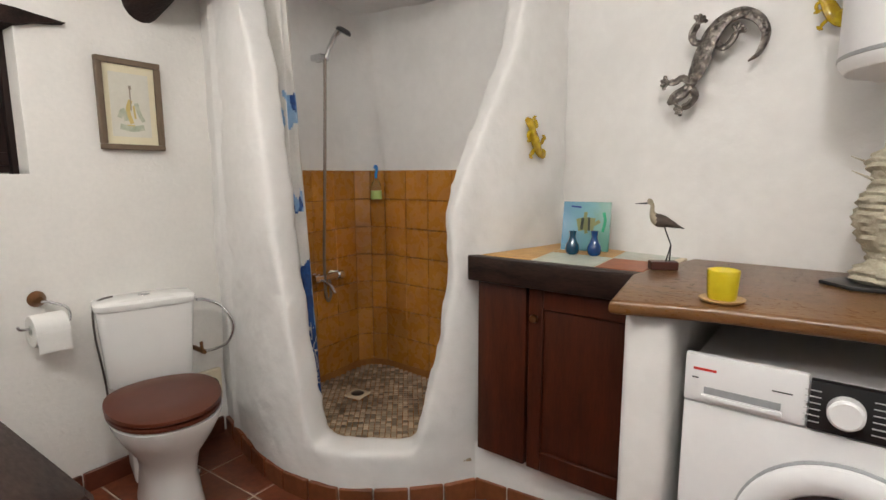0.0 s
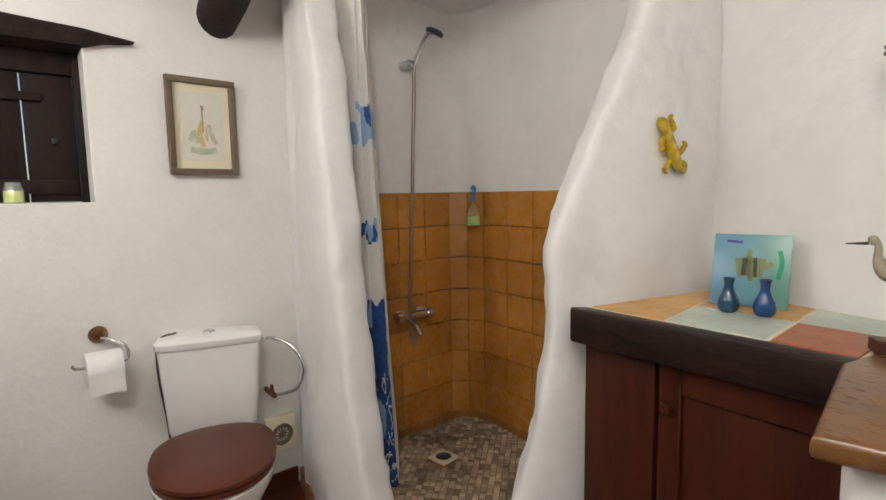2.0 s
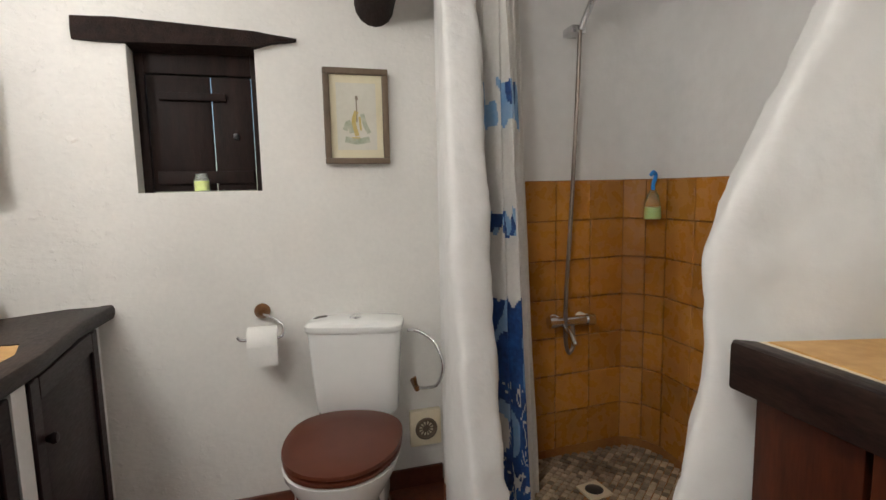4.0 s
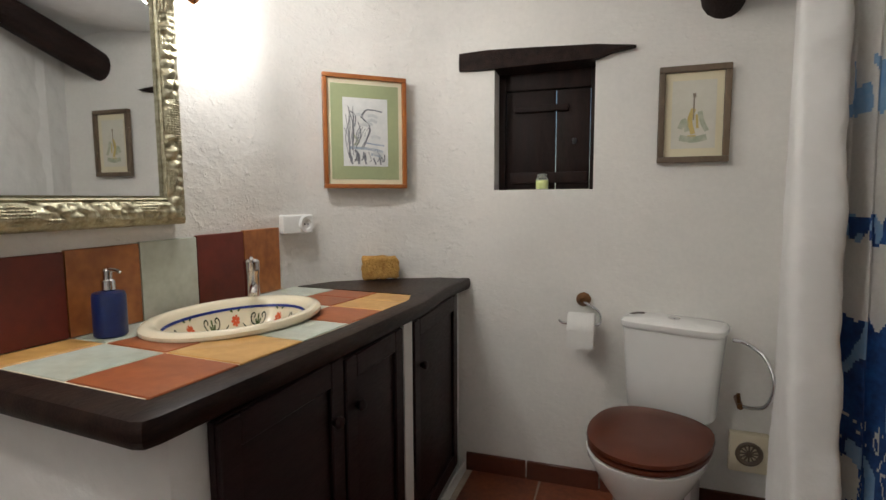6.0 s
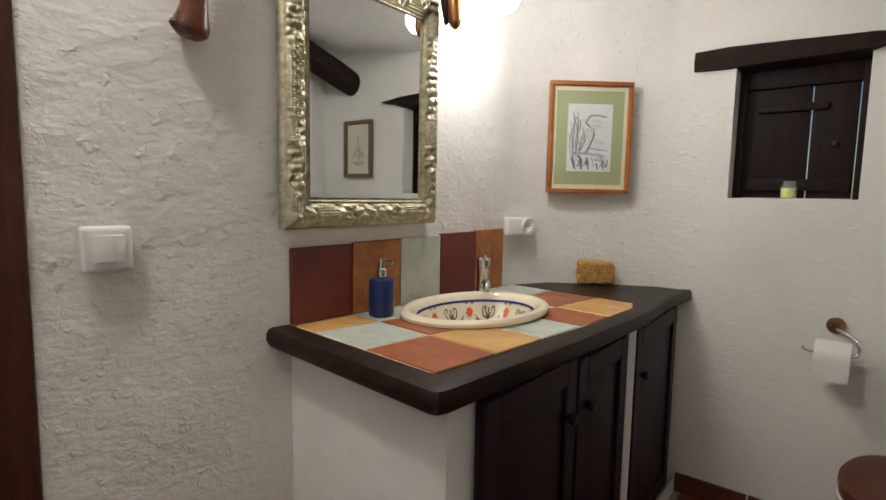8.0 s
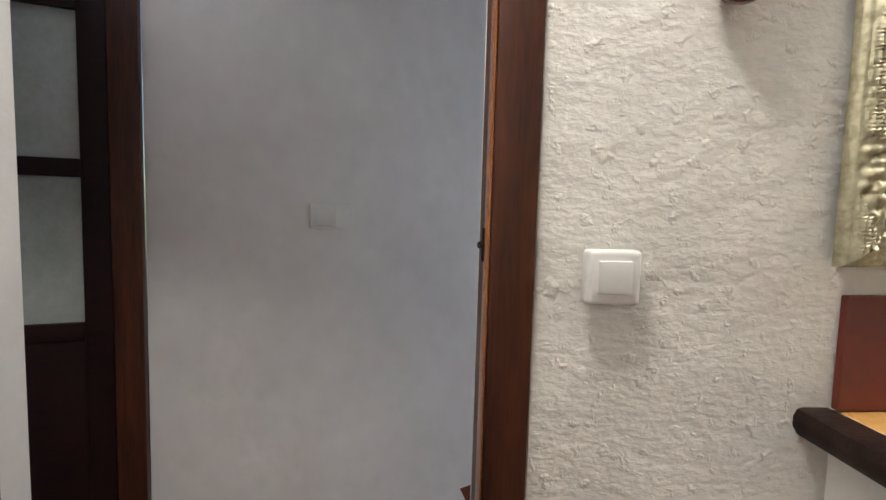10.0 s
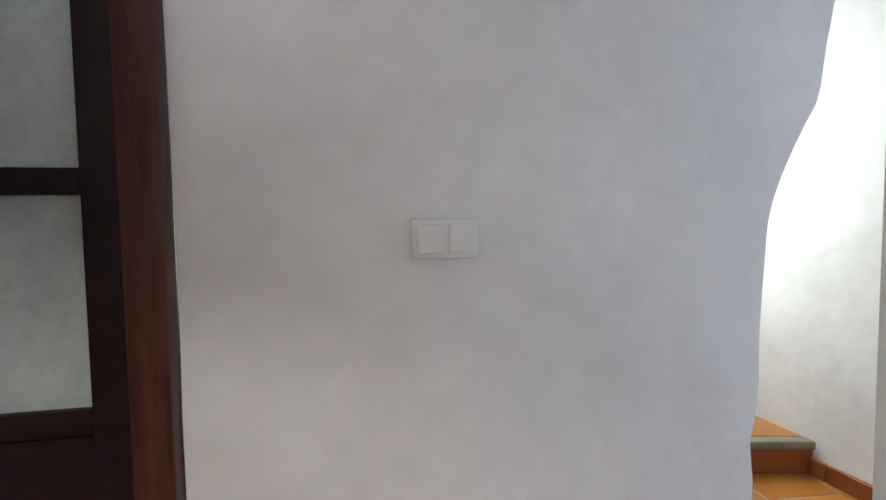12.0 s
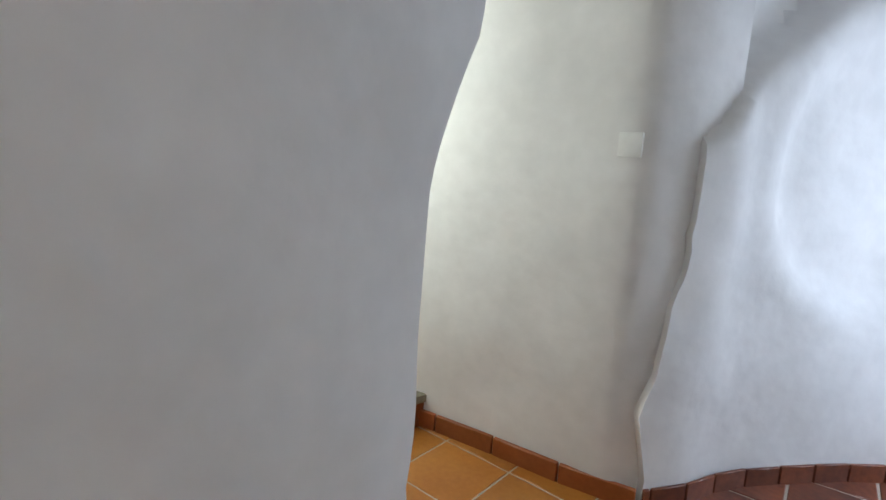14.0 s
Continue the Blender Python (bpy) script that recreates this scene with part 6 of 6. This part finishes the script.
def crawler(name, at, turn, size, material, label, spine, widths, legs):
    t = thing(name, pose(*at, 0, 0, turn), label, "wall ornament")
    bm = bmesh.new()
    sp_ = smooth_path([(x * size, 0, z * size) for x, z in spine], 6)
    ws = np.interp(np.linspace(0, 1, len(sp_)), np.linspace(0, 1, len(widths)), widths)
    tube(sp_, [float(w) * size for w in ws], 12, bm, 0.55)
    if size > 0.2:
        for k in range(4, len(sp_) - 14, 2):
            p = sp_[k] + Vector((0.018 * size * math.sin(k * 1.9), -float(ws[k]) * size * 0.45, 0))
            bmesh.ops.create_icosphere(bm, subdivisions=1, radius=0.030 * size, matrix=Matrix.Translation(p))
    part("body", bm, material, t)
    for pts in legs:
        q = smooth_path([(x * size, -0.01 * size, z * size) for x, z in pts], 4)
        leg = tube(q, [0.050 * size] * (len(q) - 1) + [0.036 * size], 8, None, 0.7)
        e = q[-1]
        d = (q[-1] - q[-2]).normalized()
        for a in (-0.9, -0.3, 0.3, 0.9):
            c, s = math.cos(a), math.sin(a)
            dd = Vector((d.x * c - d.z * s, 0, d.x * s + d.z * c)) * 0.085 * size
            tube([e, e + dd * 0.6, e + dd, e + dd * 1.25], [0.018 * size, 0.016 * size, 0.028 * size, 0.014 * size], 8, leg)
        part("leg", leg, material, t)
    return t


# own axes: x along the wall, z up, -y out of the wall
crawler("lizard_ornament", (1.955, 0.42, 1.55), -91, 0.25, mat("pewter", (0, 0, 0)), "large pewter-grey metal lizard ornament hanging head down on the wall",
        [(-0.46, -0.44), (-0.36, -0.36), (-0.24, -0.27), (-0.14, -0.08), (-0.07, 0.14), (0.0, 0.32), (0.12, 0.46), (0.30, 0.52), (0.48, 0.42), (0.56, 0.24), (0.50, 0.05), (0.40, -0.03)],
        [0.035, 0.10, 0.10, 0.075, 0.125, 0.145, 0.14, 0.13, 0.115, 0.095, 0.085, 0.075, 0.06, 0.045, 0.03, 0.012],
        [[(-0.20, -0.22), (-0.30, -0.14), (-0.38, -0.18), (-0.46, -0.18)], [(-0.20, -0.26), (-0.14, -0.36), (-0.20, -0.46), (-0.28, -0.50)], [(-0.04, 0.24), (-0.18, 0.26), (-0.22, 0.36), (-0.16, 0.48)], [(0.02, 0.26), (0.12, 0.16), (0.20, 0.20), (0.26, 0.30)]])
for at, turn, lb in (((1.925, 0.985, 1.350), -8, "yellow-gold glass gecko ornament on the curved white wall"), ((1.958, 0.138, 1.655), -91, "yellow-gold glass gecko ornament beside the water heater")):
    crawler("gecko_ornament", at, turn, 0.138 if at[1] > 0.5 else 0.105, GOLD, lb,
            [(-0.34, 0.46), (-0.20, 0.36), (-0.06, 0.10), (0.06, -0.14), (0.18, -0.34), (0.30, -0.42), (0.36, -0.32), (0.28, -0.26)],
            [0.13, 0.20, 0.16, 0.21, 0.22, 0.18, 0.14, 0.10, 0.07, 0.03],
            [[(-0.16, 0.22), (-0.30, 0.12), (-0.28, 0.0)], [(-0.10, 0.28), (0.04, 0.34), (-0.04, 0.50)], [(0.10, -0.16), (0.26, -0.10), (0.36, 0.02)], [(0.04, -0.20), (-0.10, -0.34), (-0.16, -0.42)]])

# ---- tiles of floors and walls ----
def in_room(x, y):
    return -0.45 < x < 2.1 and -0.95 < y < 2.28 and not (x > 1.42 and y > 1.25) and not (x < 0.20 and y > 0.80) and not (x > 1.86 and y > 0.5)


floor_tiles(floor, 0.30, radians(4), (0.56, 2.02), in_room, TERRA)


def in_hall(x, y):
    if x > -0.5 or y < -1.2:
        return False
    lim = 1.555 + (x + 1.82) * 0.40 if x < -1.70 else (99 if x > -1.2 else 1.9 + (x + 1.66) * 2)
    left_ = -1.165 - 0.36 * (y + 0.25)
    if y < 0.45 and x < left_ - 0.2:
        return False
    return y < lim + 0.30 and -3.0 < x


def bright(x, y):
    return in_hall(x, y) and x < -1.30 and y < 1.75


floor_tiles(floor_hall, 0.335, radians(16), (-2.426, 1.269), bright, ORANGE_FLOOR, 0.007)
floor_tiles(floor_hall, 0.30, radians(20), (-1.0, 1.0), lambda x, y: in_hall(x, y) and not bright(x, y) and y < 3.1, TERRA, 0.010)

sizes = {}
pts = [(2.194, 1.15), (2.194, 2.015), (2.158, 2.093), (2.088, 2.147), (1.9, 2.127), (1.40, 2.083)]
runs = [((2.193, 1.12), (2.193, 2.02), 6), ((2.192, 2.022), (2.155, 2.094), 1), ((2.154, 2.096), (2.086, 2.146), 1), ((2.084, 2.147), (1.402, 2.084), 4.55)]
for (a, b, count) in runs:
    L_ = math.hypot(b[0] - a[0], b[1] - a[1])
    w_ = 0.15 if count > 1 else L_
    ang = math.degrees(math.atan2(b[1] - a[1], b[0] - a[0]))
    s = 0.0
    if count == 6:
        s = 0.0
    while s < L_ - 0.02:
        d_ = min(w_, L_ - s)
        for j in range(7):
            key = round(d_, 3)
            if key not in sizes:
                sizes[key] = obj("wall_tile", bx(0.002, d_ - 0.002, -0.003, 0.006, 0.002, 0.148, 0.002, 1), SHOWER_TILE, shower_wall)
                ob = sizes[key]
            else:
                ob = new("wall_tile", sizes[key].data)
                ob.parent = shower_wall
            x, y = a[0] + (b[0] - a[0]) * (s + 0.0) / L_, a[1] + (b[1] - a[1]) * s / L_
            ob.matrix_basis = pose(x, y, 0.192 + 0.15 * j, random.uniform(-0.4, 0.4), random.uniform(-0.3, 0.3), ang + random.uniform(-0.4, 0.4))
        s += d_
back = wall("shower_tile_bed", [(2.197, 1.10), (2.197, 2.02), (2.160, 2.096), (2.088, 2.1485), (1.39, 2.085)], 0.15, 1.2425, 0.02, SHOWER_GROUT, amp=0.0)

verts, faces = [], []
rnd = random.Random(4)
ca, sa = math.cos(radians(42)), math.sin(radians(42))
for i in range(-30, 60):
    for j in range(-30, 60):
        u, v = i * 0.024, j * 0.024
        x, y = 1.75 + ca * u - sa * v, 1.75 + sa * u + ca * v
        if not (1.36 < x < 2.19 and 1.08 < y < 2.13) or (x - 1.36) + (y - 1.15) < 0.28 or (x > 2.1 and y > 2.20 - (x - 2.1)) or (abs(x - 1.815) < 0.05 and abs(y - 1.865) < 0.05):
            continue
        k_ = len(verts)
        top = 0.1585 + rnd.uniform(-0.001, 0.001)
        for z_, r_ in ((0.150, 0.0108), (top, 0.0092)):
            for a_, b_ in ((-1, -1), (1, -1), (1, 1), (-1, 1)):
                du_, dv_ = a_ * r_ * rnd.uniform(0.9, 1.08), b_ * r_ * rnd.uniform(0.9, 1.08)
                verts.append((x + ca * du_ - sa * dv_, y + sa * du_ + ca * dv_, z_))
        faces += [(k_ + 4, k_ + 5, k_ + 6, k_ + 7)] + [(k_ + a_, k_ + (a_ + 1) % 4, k_ + 4 + (a_ + 1) % 4, k_ + 4 + a_) for a_ in range(4)]
me = bpy.data.meshes.new("pebble_mosaic")
me.from_pydata(verts, [], faces)
me.materials.append(MOSAIC)
mos = tagged(new("pebble_mosaic", me), kind="stuff")
mos.parent = shower_floor
